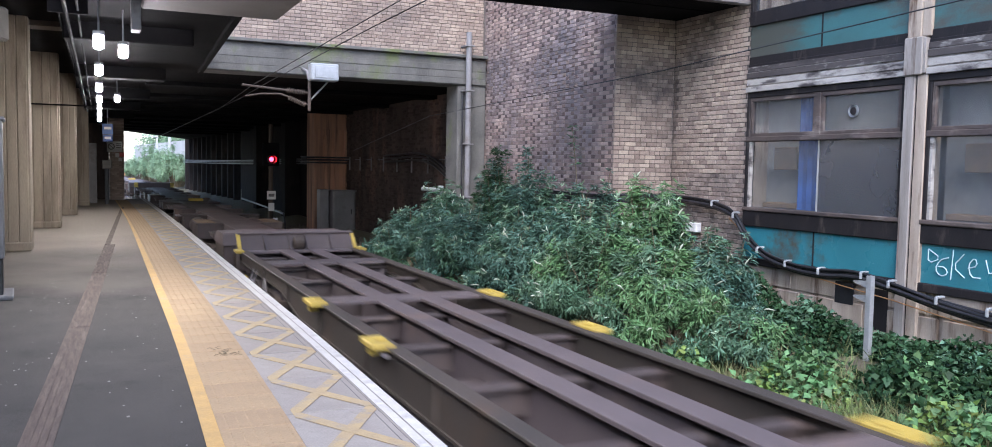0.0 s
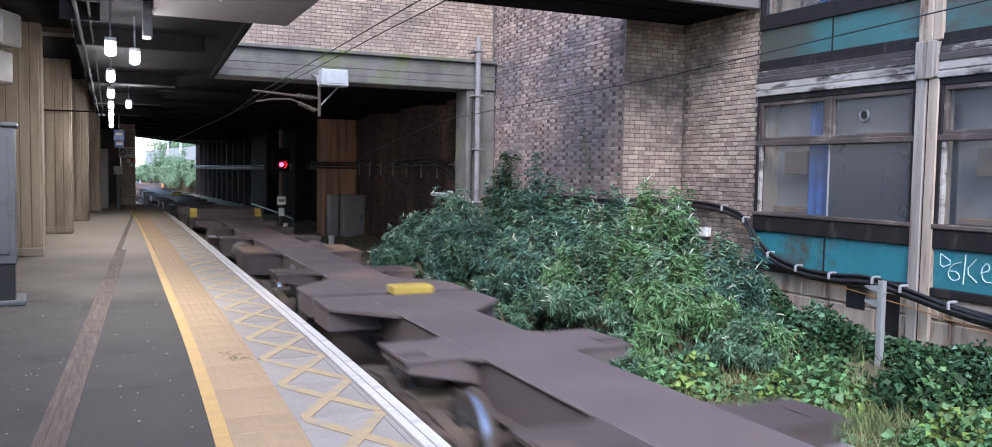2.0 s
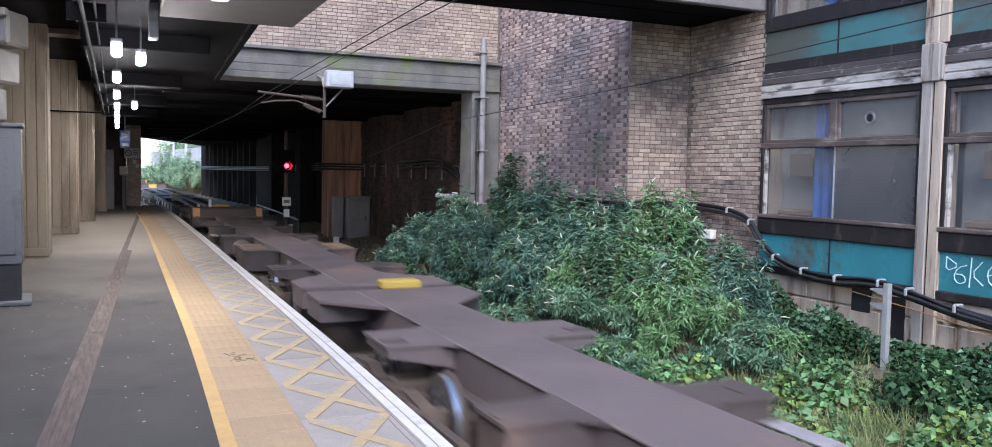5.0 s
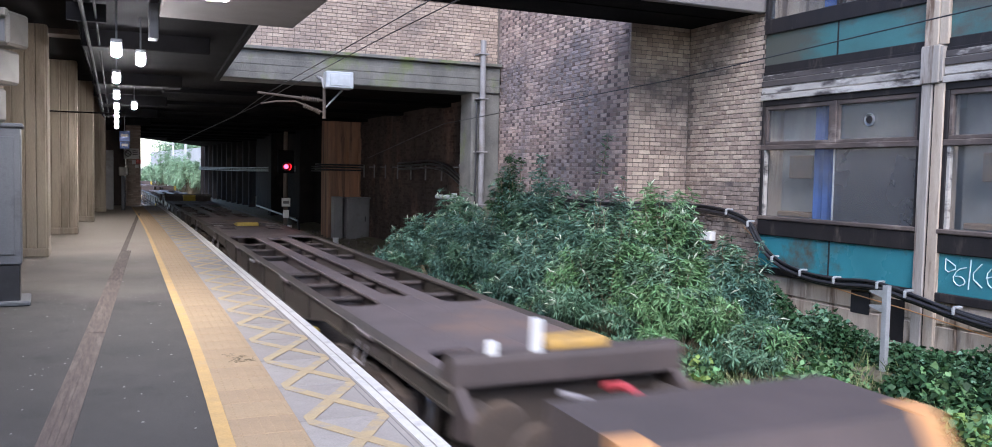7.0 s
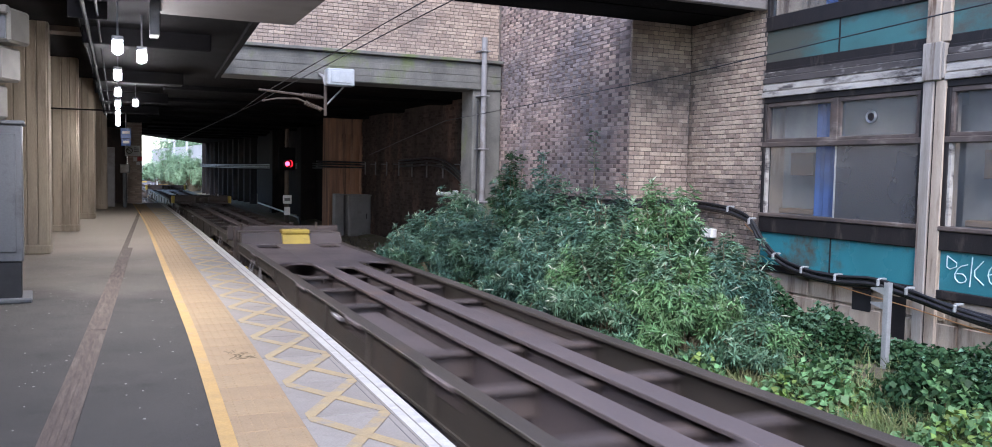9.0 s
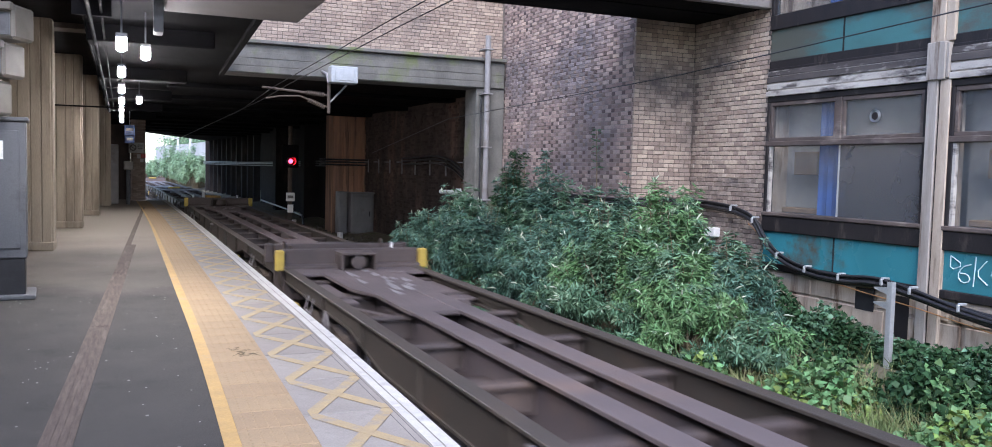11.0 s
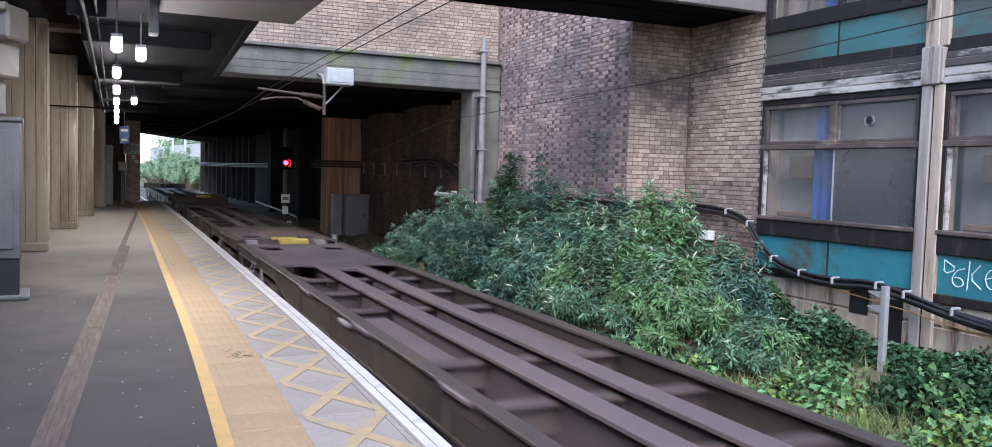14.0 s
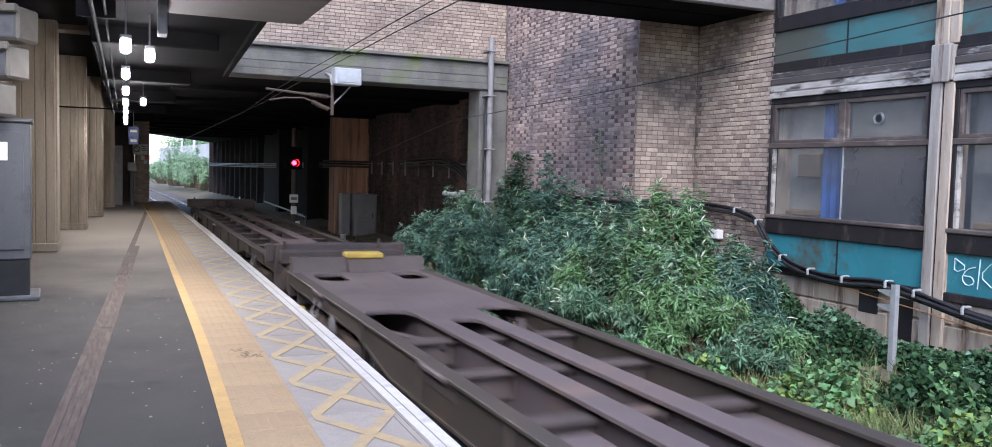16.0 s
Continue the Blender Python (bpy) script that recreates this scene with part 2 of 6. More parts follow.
    # blacker copy of the tunnel brick: the far end's gloom is in the colour
    gloom_soot=mat("gloom_soot_brick", (0.018, 0.0165, 0.0175), (0.028, 0.025, 0.025), 1.2, 0.95, 0.3, stain=(0.05, 0.042, 0.038), stain_scale=0.5, stain_at=0.56, stretch=(1, 1, 0.4), spec=0.05),
    # leaf green made paler: distant haze and glare are mixed into the colour
    leaf_far=mat("haze_paled_leaf", (0.22, 0.34, 0.2), (0.28, 0.4, 0.26), 0.5, 0.7, 0.1, piece=0.3, fine=20, spec=0.2),
    leaf_fresh=mat("fresh_green_leaf", (0.095, 0.2, 0.083), (0.14, 0.25, 0.108), 1.6, 0.55, 0.1, piece=0.4, fine=20, spec=0.3),
    leaf_lime=mat("yellow_green_leaf", (0.15, 0.235, 0.06), (0.21, 0.28, 0.08), 2.0, 0.55, 0.1, piece=0.4, fine=20, spec=0.3),
    leaf_dark=mat("dark_ivy_leaf", (0.02, 0.055, 0.022), (0.035, 0.085, 0.034), 1.6, 0.6, 0.1, piece=0.45, fine=20, spec=0.22),
    bloom=mat("pale_seed_head", (0.5, 0.54, 0.44), (0.42, 0.46, 0.36), 5.0, 0.8, piece=0.2),
    grass=mat("dry_grass", (0.11, 0.17, 0.06), (0.25, 0.235, 0.12), 2.0, 0.8, 0.1, piece=0.35),
    white_pipe=mat("white_plastic", (0.75, 0.75, 0.74), (0.66, 0.66, 0.65), 5.0, 0.5, 0.05),
    red_hose=mat("red_hose", (0.5, 0.07, 0.08), (0.42, 0.06, 0.07), 5.0, 0.5, 0.05),
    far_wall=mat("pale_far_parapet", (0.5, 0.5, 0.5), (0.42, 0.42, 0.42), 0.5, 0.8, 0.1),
    tube=glow("fluorescent_tube", (1.0, 0.965, 0.92), 230.0),
    bulkhead=glow("bulkhead_lamp", (1.0, 0.95, 0.88), 14.0),
    red_lamp=glow("red_signal_light", (1.0, 0.012, 0.025), 12.0),
    pane=glass("grimy_window_glass", (0.1, 0.115, 0.13), 0.2, 0.22),
    frosted=glass("frosted_window_glass", (0.085, 0.095, 0.1), 0.2, 0.62),
    smoked=glass("dull_grey_window_glass", (0.07, 0.075, 0.085), 0.25, 0.78),
)


def paler_far_floor(m, y0, y1, pale_tone):
    """Ragged lightening along y: paler paving, with the far floor's lamplight mixed in."""
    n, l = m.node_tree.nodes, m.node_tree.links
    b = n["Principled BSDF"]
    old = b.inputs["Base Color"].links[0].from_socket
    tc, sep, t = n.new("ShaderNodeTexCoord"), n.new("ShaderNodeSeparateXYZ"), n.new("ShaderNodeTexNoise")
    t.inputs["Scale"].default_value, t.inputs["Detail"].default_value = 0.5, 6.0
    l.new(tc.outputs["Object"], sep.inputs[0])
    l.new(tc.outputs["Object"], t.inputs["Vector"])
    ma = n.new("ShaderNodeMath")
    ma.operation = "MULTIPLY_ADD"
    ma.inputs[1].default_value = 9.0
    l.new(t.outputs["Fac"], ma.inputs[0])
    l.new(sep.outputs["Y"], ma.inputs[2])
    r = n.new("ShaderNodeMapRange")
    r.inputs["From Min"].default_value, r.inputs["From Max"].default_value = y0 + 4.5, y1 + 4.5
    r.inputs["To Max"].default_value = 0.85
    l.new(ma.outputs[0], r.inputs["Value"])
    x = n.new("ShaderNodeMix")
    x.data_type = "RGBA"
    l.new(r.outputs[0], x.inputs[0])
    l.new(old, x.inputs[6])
    x.inputs[7].default_value = (*pale_tone, 1)
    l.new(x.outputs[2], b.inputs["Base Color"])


paler_far_floor(M["asphalt"], 11.0, 22.0, (0.31, 0.268, 0.222))


# ---------------------------------------------------------------- mesh helpers
def mesh_of(name, verts, faces, material):
    me = bpy.data.meshes.new(name)
    me.from_pydata([tuple(v) for v in verts], [], faces)
    me.materials.append(M[material])
    me.update()
    return me


class Build:
    """Collects boxes, prisms, tubes and lathed forms into one mesh."""

    def __init__(self):
        self.v, self.f = [], []

    def add(self, verts, faces, m=None):
        k = len(self.v)
        self.v += [tuple(m @ Vector(p)) if m else tuple(p) for p in verts]
        self.f += [tuple(i + k for i in q) for q in faces]
        return self

    def box(self, x0, x1, y0, y1, z0, z1, b=0.0, m=None):
        """A box; b chamfers all its edges."""
        if x0 > x1: x0, x1 = x1, x0
        if y0 > y1: y0, y1 = y1, y0
        if z0 > z1: z0, z1 = z1, z0
        b = min(b, (x1 - x0) * 0.45, (y1 - y0) * 0.45, (z1 - z0) * 0.45)
        if b <= 0:
            vs = [(x, y, z) for x in (x0, x1) for y in (y0, y1) for z in (z0, z1)]
            return self.add(vs, [(0, 1, 3, 2), (4, 6, 7, 5), (0, 4, 5, 1), (2, 3, 7, 6), (0, 2, 6, 4), (1, 5, 7, 3)], m)
        lo, hi, vs, at = (x0, y0, z0), (x1, y1, z1), [], {}
        for c in [(i, j, k) for i in (0, 1) for j in (0, 1) for k in (0, 1)]:
            for a in range(3):
                p = [(hi[d] - b if c[d] else lo[d] + b) if d != a else (hi[d] if c[d] else lo[d]) for d in range(3)]
                at[c, a] = len(vs)
                vs.append(p)
        fs = []
        for a in range(3):
            u, w = [d for d in range(3) if d != a]
            for s in (0, 1):
                q = []
                for i, j in ((0, 0), (1, 0), (1, 1), (0, 1)):
                    c = [0, 0, 0]
                    c[a], c[u], c[w] = s, i, j
                    q.append(at[tuple(c), a])
                fs.append(tuple(q))
            for i in (0, 1):
                for j in (0, 1):
                    c0, c1 = [0, 0, 0], [0, 0, 0]
                    c0[u], c0[w], c1[u], c1[w] = i, j, i, j
                    c0[a], c1[a] = 0, 1
                    c0, c1 = tuple(c0), tuple(c1)
                    fs.append((at[c0, u], at[c1, u], at[c1, w], at[c0, w]))
        for c in [(i, j, k) for i in (0, 1) for j in (0, 1) for k in (0, 1)]:
            fs.append((at[c, 0], at[c, 1], at[c, 2]))
        return self.add(vs, fs, m)

    def prism(self, outline, lo, hi, axis="z", m=None):
        """An outline of (a, b) points pulled along an axis from lo to hi."""
        put = {"z": lambda a, b, h: (a, b, h), "y": lambda a, b, h: (a, h, b), "x": lambda a, b, h: (h, a, b)}[axis]
        n = len(outline)
        vs = [put(a, b, lo) for a, b in outline] + [put(a, b, hi) for a, b in outline]
        return self.add(vs, [tuple(range(n))[::-1], tuple(range(n, 2 * n))] + [(i, (i + 1) % n, n + (i + 1) % n, n + i) for i in range(n)], m)

    def tube(self, points, r, sides=8, m=None):
        pts = [Vector(p) for p in points]
        vs, fs = [], []
        for i, p in enumerate(pts):
            d = (pts[min(i + 1, len(pts) - 1)] - pts[max(i - 1, 0)]).normalized()
            a = d.cross(Vector((0, 0, 1)) if abs(d.z) < 0.9 else Vector((1, 0, 0))).normalized()
            c = d.cross(a)
            rr = r[i] if isinstance(r, (list, tuple)) else r
            vs += [p + (a * math.cos(2 * math.pi * k / sides) + c * math.sin(2 * math.pi * k / sides)) * rr for k in range(sides)]
        for i in range(len(pts) - 1):
            fs += [(i * sides + k, i * sides + (k + 1) % sides, (i + 1) * sides + (k + 1) % sides, (i + 1) * sides + k) for k in range(sides)]
        fs += [tuple(range(sides))[::-1], tuple(range((len(pts) - 1) * sides, len(pts) * sides))]
        return self.add(vs, fs, m)

    def lathe(self, profile, axis="x", sides=28, m=None, caps=True):
        """profile: (radius, position along the axis)."""
        vs, fs, n = [], [], len(profile)
        for k in range(sides):
            a = 2 * math.pi * k / sides
            for r, h in profile:
                c, s = r * math.cos(a), r * math.sin(a)
                vs.append({"x": (h, c, s), "y": (c, h, s), "z": (c, s, h)}[axis])
        for k in range(sides):
            j = (k + 1) % sides
            fs += [(k * n + i, j * n + i, j * n + i + 1, k * n + i + 1) for i in range(n - 1)]
        if caps:
            fs += [tuple(k * n for k in range(sides)), tuple(k * n + n - 1 for k in range(sides))[::-1]]
        return self.add(vs, fs, m)

    def fillet(self, x, y, r, sx, sy, z0, z1):
        """Fills a right-angled inner corner at (x, y), rounding it with radius r; sx, sy point into the opening."""
        pts = [(x, y)] + [(x + sx * r * (1 - math.sin(a)), y + sy * r * (1 - math.cos(a))) for a in [math.pi / 2 * i / 5 for i in range(6)]]
        if sx * sy < 0:
            pts = pts[::-1]
        return self.prism(pts, z0, z1)

    def mesh(self, name, material):
        return mesh_of(name, self.v, self.f, material)


def strip_bend(y):
    """The tactile strip swings a little further than the edge near the camera."""
    return bend(y) + (edge_bend(y) - bend(y)) * 1.4


def fix(me):
    bm = bmesh.new()
    bm.from_mesh(me)
    bmesh.ops.recalc_face_normals(bm, faces=bm.faces)
    bm.to_mesh(me)
    bm.free()
    return me


def part(name, b, material, parent=None, label="", smooth=False):
    """Links a Build as one mesh object, under a thing or a part."""
    me = fix(b.mesh(name, material))
    if smooth:
        me.shade_smooth()
        me.set_sharp_from_angle(angle=radians(40))
    ob = new(name, me)
    if parent:
        ob.parent = parent
    return tagged(ob, label)


def thing(name, label, category, group="", at=None):
    ob = tagged(new(name), label, category, group)
    if at:
        ob.matrix_basis = at
    return ob


def piece(name, me, parent, x=0, y=0, z=0):
    ob = new(name, me)
    ob.parent = parent
    ob.location = (x, y, z)
    return ob


def setting(name, b, material, label=""):
    return tagged(part(name, b, material), label, kind="structure")


def bend(y):
    """How far the line swings to the left beyond the straight."""
    return -max(0.0, y - 20.0) ** 2 / 2500.0 if y < 95 else bend(94.9) - (y - 95) * 0.062 - (y - 95) ** 2 / 900.0


def edge_bend(y):
    """The platform edge follows the line, and turns a little away near the camera."""
    u = max(0.0, 10.5 - max(y, 1.0))
    return bend(y) - 0.0017 * u * u


# ---------------------------------------------------------------- ground and track
def ground():
    xs = [-700, -60, -14, 1.0, 4.95, 6.0, 7.2, 8.1, 9.4, 60, 700]
    zs = [-1.13, -1.13, -1.13, -1.13, -1.13, -0.95, -0.72, -0.62, -0.55, -0.55, -0.55]
    ys = [-900, -300, -100] + [i * 4.0 for i in range(-12, 26)] + [130, 200, 400, 1200]
    vs = [(x, y, z + (0.03 * math.sin(x * 3 + y) if 4 < x < 9 else 0)) for y in ys for x, z in zip(xs, zs)]
    n = len(xs)
    fs = [(j * n + i, j * n + i + 1, (j + 1) * n + i + 1, (j + 1) * n + i) for j in range(len(ys) - 1) for i in range(n - 1)]
    setting("ground", Build().add(vs, fs), "soil", "weedy earth ground beside the railway")
    # ballast bed: low shoulders on both sides of the sleepers
    b = Build()
    ys = [-300, -40] + [i * 5.0 for i in range(-6, 31)]
    prof = [(-2.3, -0.05), (-1.6, 0.09), (1.6, 0.09), (2.6, -0.02)]
    vs = [(TRACK + bend(y) + x, y, -1.13 + z) for y in ys for x, z in prof]
    fs = [(j * 4 + i, j * 4 + i + 1, j * 4 + i + 5, j * 4 + i + 4) for j in range(len(ys) - 1) for i in range(3)]
    setting("ballast_bed", b.add(vs, fs), "ballast", "dark oily ballast bed under the track")
    # loose stones of the bed that shows beside the wagons
    rng = np.random.default_rng(5)
    b = Build()
    for _ in range(5200):
        y = rng.uniform(2.5, 34)
        x = TRACK + bend(y) + (rng.uniform(-1.55, -1.0) if rng.random() < 0.35 else rng.uniform(0.9, 4.2))
        base = -1.04 if x < 4.96 else -1.13 + max(0, x - 4.95) * 0.19
        r = rng.uniform(0.02, 0.045)
        q = Matrix.Translation((x, y, base + r * 0.4)) @ Euler(rng.uniform(0, 6, 3)).to_matrix().to_4x4()
        v = [Vector(p) * r for p in ((1, 0.2, 0), (-1, -0.1, 0.2), (0, 1, 0), (0.1, -1, 0), (0, 0.2, 0.8), (0.2, 0, -0.8))]
        b.add(v, [(0, 2, 4), (2, 1, 4), (1, 3, 4), (3, 0, 4), (2, 0, 5), (1, 2, 5), (3, 1, 5), (0, 3, 5)], q)
    tagged(part("ballast_stones", b, "ballast"), "loose dark ballast stones beside the track", kind="stuff")
    for side in (-1, 1):
        web, head = Build(), Build()
        ys = [-260.0, -60.0, 0.0, 20.0] + [20 + i * 4.0 for i in range(1, 31)]
        for y0, y1 in zip(ys, ys[1:]):
            x0, x1 = TRACK + bend(y0) + side * 0.7525, TRACK + bend(y1) + side * 0.7525
            for bb, w, za, zb in ((web, 0.07, RAIL - 0.155, RAIL - 0.135), (web, 0.012, RAIL - 0.135, RAIL - 0.03), (head, 0.035, RAIL - 0.03, RAIL)):
                vs = [(x0 - w, y0, za), (x0 + w, y0, za), (x0 + w, y0, zb), (x0 - w, y0, zb), (x1 - w, y1, za), (x1 + w, y1, za), (x1 + w, y1, zb), (x1 - w, y1, zb)]
                bb.add(vs, [(0, 1, 5, 4), (1, 2, 6, 5), (2, 3, 7, 6), (3, 0, 4, 7)])
        r = tagged(new("running_rail"), "steel running rail with a polished head", kind="structure")
        part("rail_web", web, "rail", r)
        part("rail_head", head, "rail_head", r)
    track = tagged(new("sleepers"), "concrete sleepers half buried in ballast", kind="structure")
    me = fix(Build().box(-1.25, 1.25, -0.13, 0.13, -0.1, 0.0, 0.02).mesh("sleeper", "ballast"))
    for i in range(130):
        y = -12 + i * 0.72
        o = piece("sleeper", me, track, TRACK + bend(y), y, RAIL - 0.155)
        o.rotation_euler.z = math.atan((bend(y + 1) - bend(y)) * -1) * 1.0


# ---------------------------------------------------------------- platform
def platform():
    b = Build()
    ys = [-60.0, 1.0, 4.0, 7.5, 20.0, 25.0, 30.0, 35.0, 41.0]
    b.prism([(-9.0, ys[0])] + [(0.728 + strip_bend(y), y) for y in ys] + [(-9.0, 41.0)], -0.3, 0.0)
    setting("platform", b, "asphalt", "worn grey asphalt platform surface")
    b = Build()
    b.prism([(0.728 + strip_bend(y), y) for y in ys] + [(EDGE - 0.12 + edge_bend(y), y) for y in ys[::-1]], -0.3, -0.052)
    setting("platform_bedding", b, "mortar", "mortar bed below the edge slabs")
    b = Build()
    b.prism([(1.62 + edge_bend(y), y) for y in ys] + [(EDGE - 0.16 + edge_bend(y), y) for y in ys[::-1]], -1.2, -0.3)
    b.box(-9.0, 1.6, 40.8, 41.0, -1.2, -0.3)
    setting("platform_wall", b, "tunnel", "sooty brick wall below the platform edge")
    # worn drainage strip, a little askew to the edge
    b = Build()
    a = lambda y: -0.70 + 0.0405 * y
    for y0, y1 in ((-20.0, 5.0), (5.02, 9.6), (9.62, 14.2), (14.22, 18.9), (18.95, 25.0), (25.02, 34.0)):
        w = 0.195 if y0 < 18 else 0.1
        b.prism([(a(y0), y0), (a(y0) + w, y0), (a(y1) + w, y1), (a(y1), y1)], -0.02, 0.006)
        for s in (0.045, 0.09, 0.135):
            if y0 < 18:
                b.prism([(a(y0) + s, y0), (a(y0) + s + 0.018, y0), (a(y1) + s + 0.018, y1), (a(y1) + s, y1)], 0.006, 0.011)
    setting("drain_strip", b, "strip", "worn brown ribbed strip set in the asphalt")
    b = Build()
    ys2 = [-20.0, 0.0] + [1 + i * 0.5 for i in range(26)] + [14 + i * 2.0 for i in range(0, 14)]
    yl = lambda y: 0.626 + strip_bend(y) + 0.0045 * (min(y, 25) - 8 if y > 14 else max(0, y - 2) ** 2 / 24)
    b.prism([(yl(y), y) for y in ys2] + [(min(yl(y) + 0.1, 0.725 + strip_bend(y) + 0.03), y) for y in ys2[::-1]], 0.004, 0.009)
    setting("yellow_line", b, "yellow_line", "worn yellow safety line painted along the platform")
    b = Build()
    rng = np.random.default_rng(8)
    for _ in range(520):
        y, x, r = rng.uniform(3.5, 22), rng.uniform(-3.2, 0.55), rng.uniform(0.005, 0.013)
        k = rng.uniform(0, 6)
        b.prism([(x + r * rng.uniform(0.6, 1.1) * math.cos(k + i), y + r * 1.3 * math.sin(k + i)) for i in range(6)], 0.002, 0.004)
    tagged(part("gum_spots", b, "gum"), "flattened pale gum spots on the asphalt", kind="stuff")
    b = Build()
    for (x, y, n) in ((0.98, 7.9, 26), (0.55, 4.2, 8)):
        for _ in range(n):
            p, k = Vector((x + rng.normal(0, 0.07), y + rng.normal(0, 0.1), 0.006)), rng.uniform(0, 6)
            d = Vector((math.cos(k), math.sin(k), 0)) * rng.uniform(0.015, 0.05)
            b.tube([p - d, p + Vector((0, 0, 0.006)), p + d], 0.002, 4)
    tagged(part("leaf_litter", b, "stem"), "small heap of dry plant litter on the paving", kind="stuff")


def platform_pieces():
    base = bpy.data.objects["platform_bedding"]
    slab = fix(Build().box(-0.03, 0.77, 0.004, 0.976, -0.05, 0, 0.008).mesh("edge_slab", "slab"))
    tile = Build().box(-0.02, 0.44, 0.003, 0.397, -0.05, 0, 0.006)
    for i in range(6):
        for j in range(6):
            x, y = 0.04 + i * 0.072, 0.033 + j * 0.0667
            tile.add([(x - 0.012, y, 0.0), (x, y - 0.012, 0.0), (x + 0.012, y, 0.0), (x, y + 0.012, 0.0), (x, y, 0.005)], [(0, 1, 4), (1, 2, 4), (2, 3, 4), (3, 0, 4)])
    tile = tile.mesh("tactile_tile", "tactile")
    line = Build()
    w = 0.055
    for s in (1, -1):
        x0, x1, y0, y1 = 0.02, 0.585, (0.0 if s > 0 else 0.98), (0.98 if s > 0 else 0.0)
        z = (0.003, 0.006) if s > 0 else (0.0035, 0.0065)
        # a band from joint to joint, mitred where it meets the next slab's band
        k = w / (x1 - x0) * 0.98
        q = [(x0, y0), (x0 + w, y0), (x1, y1 - s * k), (x1, y1), (x1 - w, y1), (x0, y0 + s * k)]
        line.prism([(a, min(max(c, 0.002), 0.978)) for a, c in (q if s > 0 else q[::-1])], *z)
    line = fix(line.mesh("hatch_line", "hatch"))
    white = fix(Build().box(0.612, 0.676, 0, 0.98, 0.003, 0.007).box(0.688, 0.768, 0, 0.98, 0.003, 0.007).mesh("white_edge_line", "white_line"))
    dark = fix(Build().box(0.548, 0.554, 0, 0.98, -0.001, 0.0022).box(0.594, 0.599, 0, 0.98, -0.001, 0.0022).mesh("edge_groove", "bolt"))
    turn = lambda y: -math.atan(edge_bend(y + 0.9) - edge_bend(y - 0.1))
    for i in range(-16, 36):
        y = 5.80 + i * 0.98
        for name, me in (("edge_slab", slab), ("white_edge_line", white)) + ((("hatch_line", line), ("edge_groove", dark)) if y < 36 else ()):
            piece(name, me, base, 1.197 + edge_bend(y), y, 0).rotation_euler.z = turn(y)
    for i in range(-24, 100):
        y = i * 0.4
        piece("tactile_tile", tile, base, 0.75 + strip_bend(y), y, 0.004).rotation_euler.z = turn(y) * 1.2


# ---------------------------------------------------------------- station on the platform's far side
def col_x(y):
    return -2.03 + 0.0465 * y


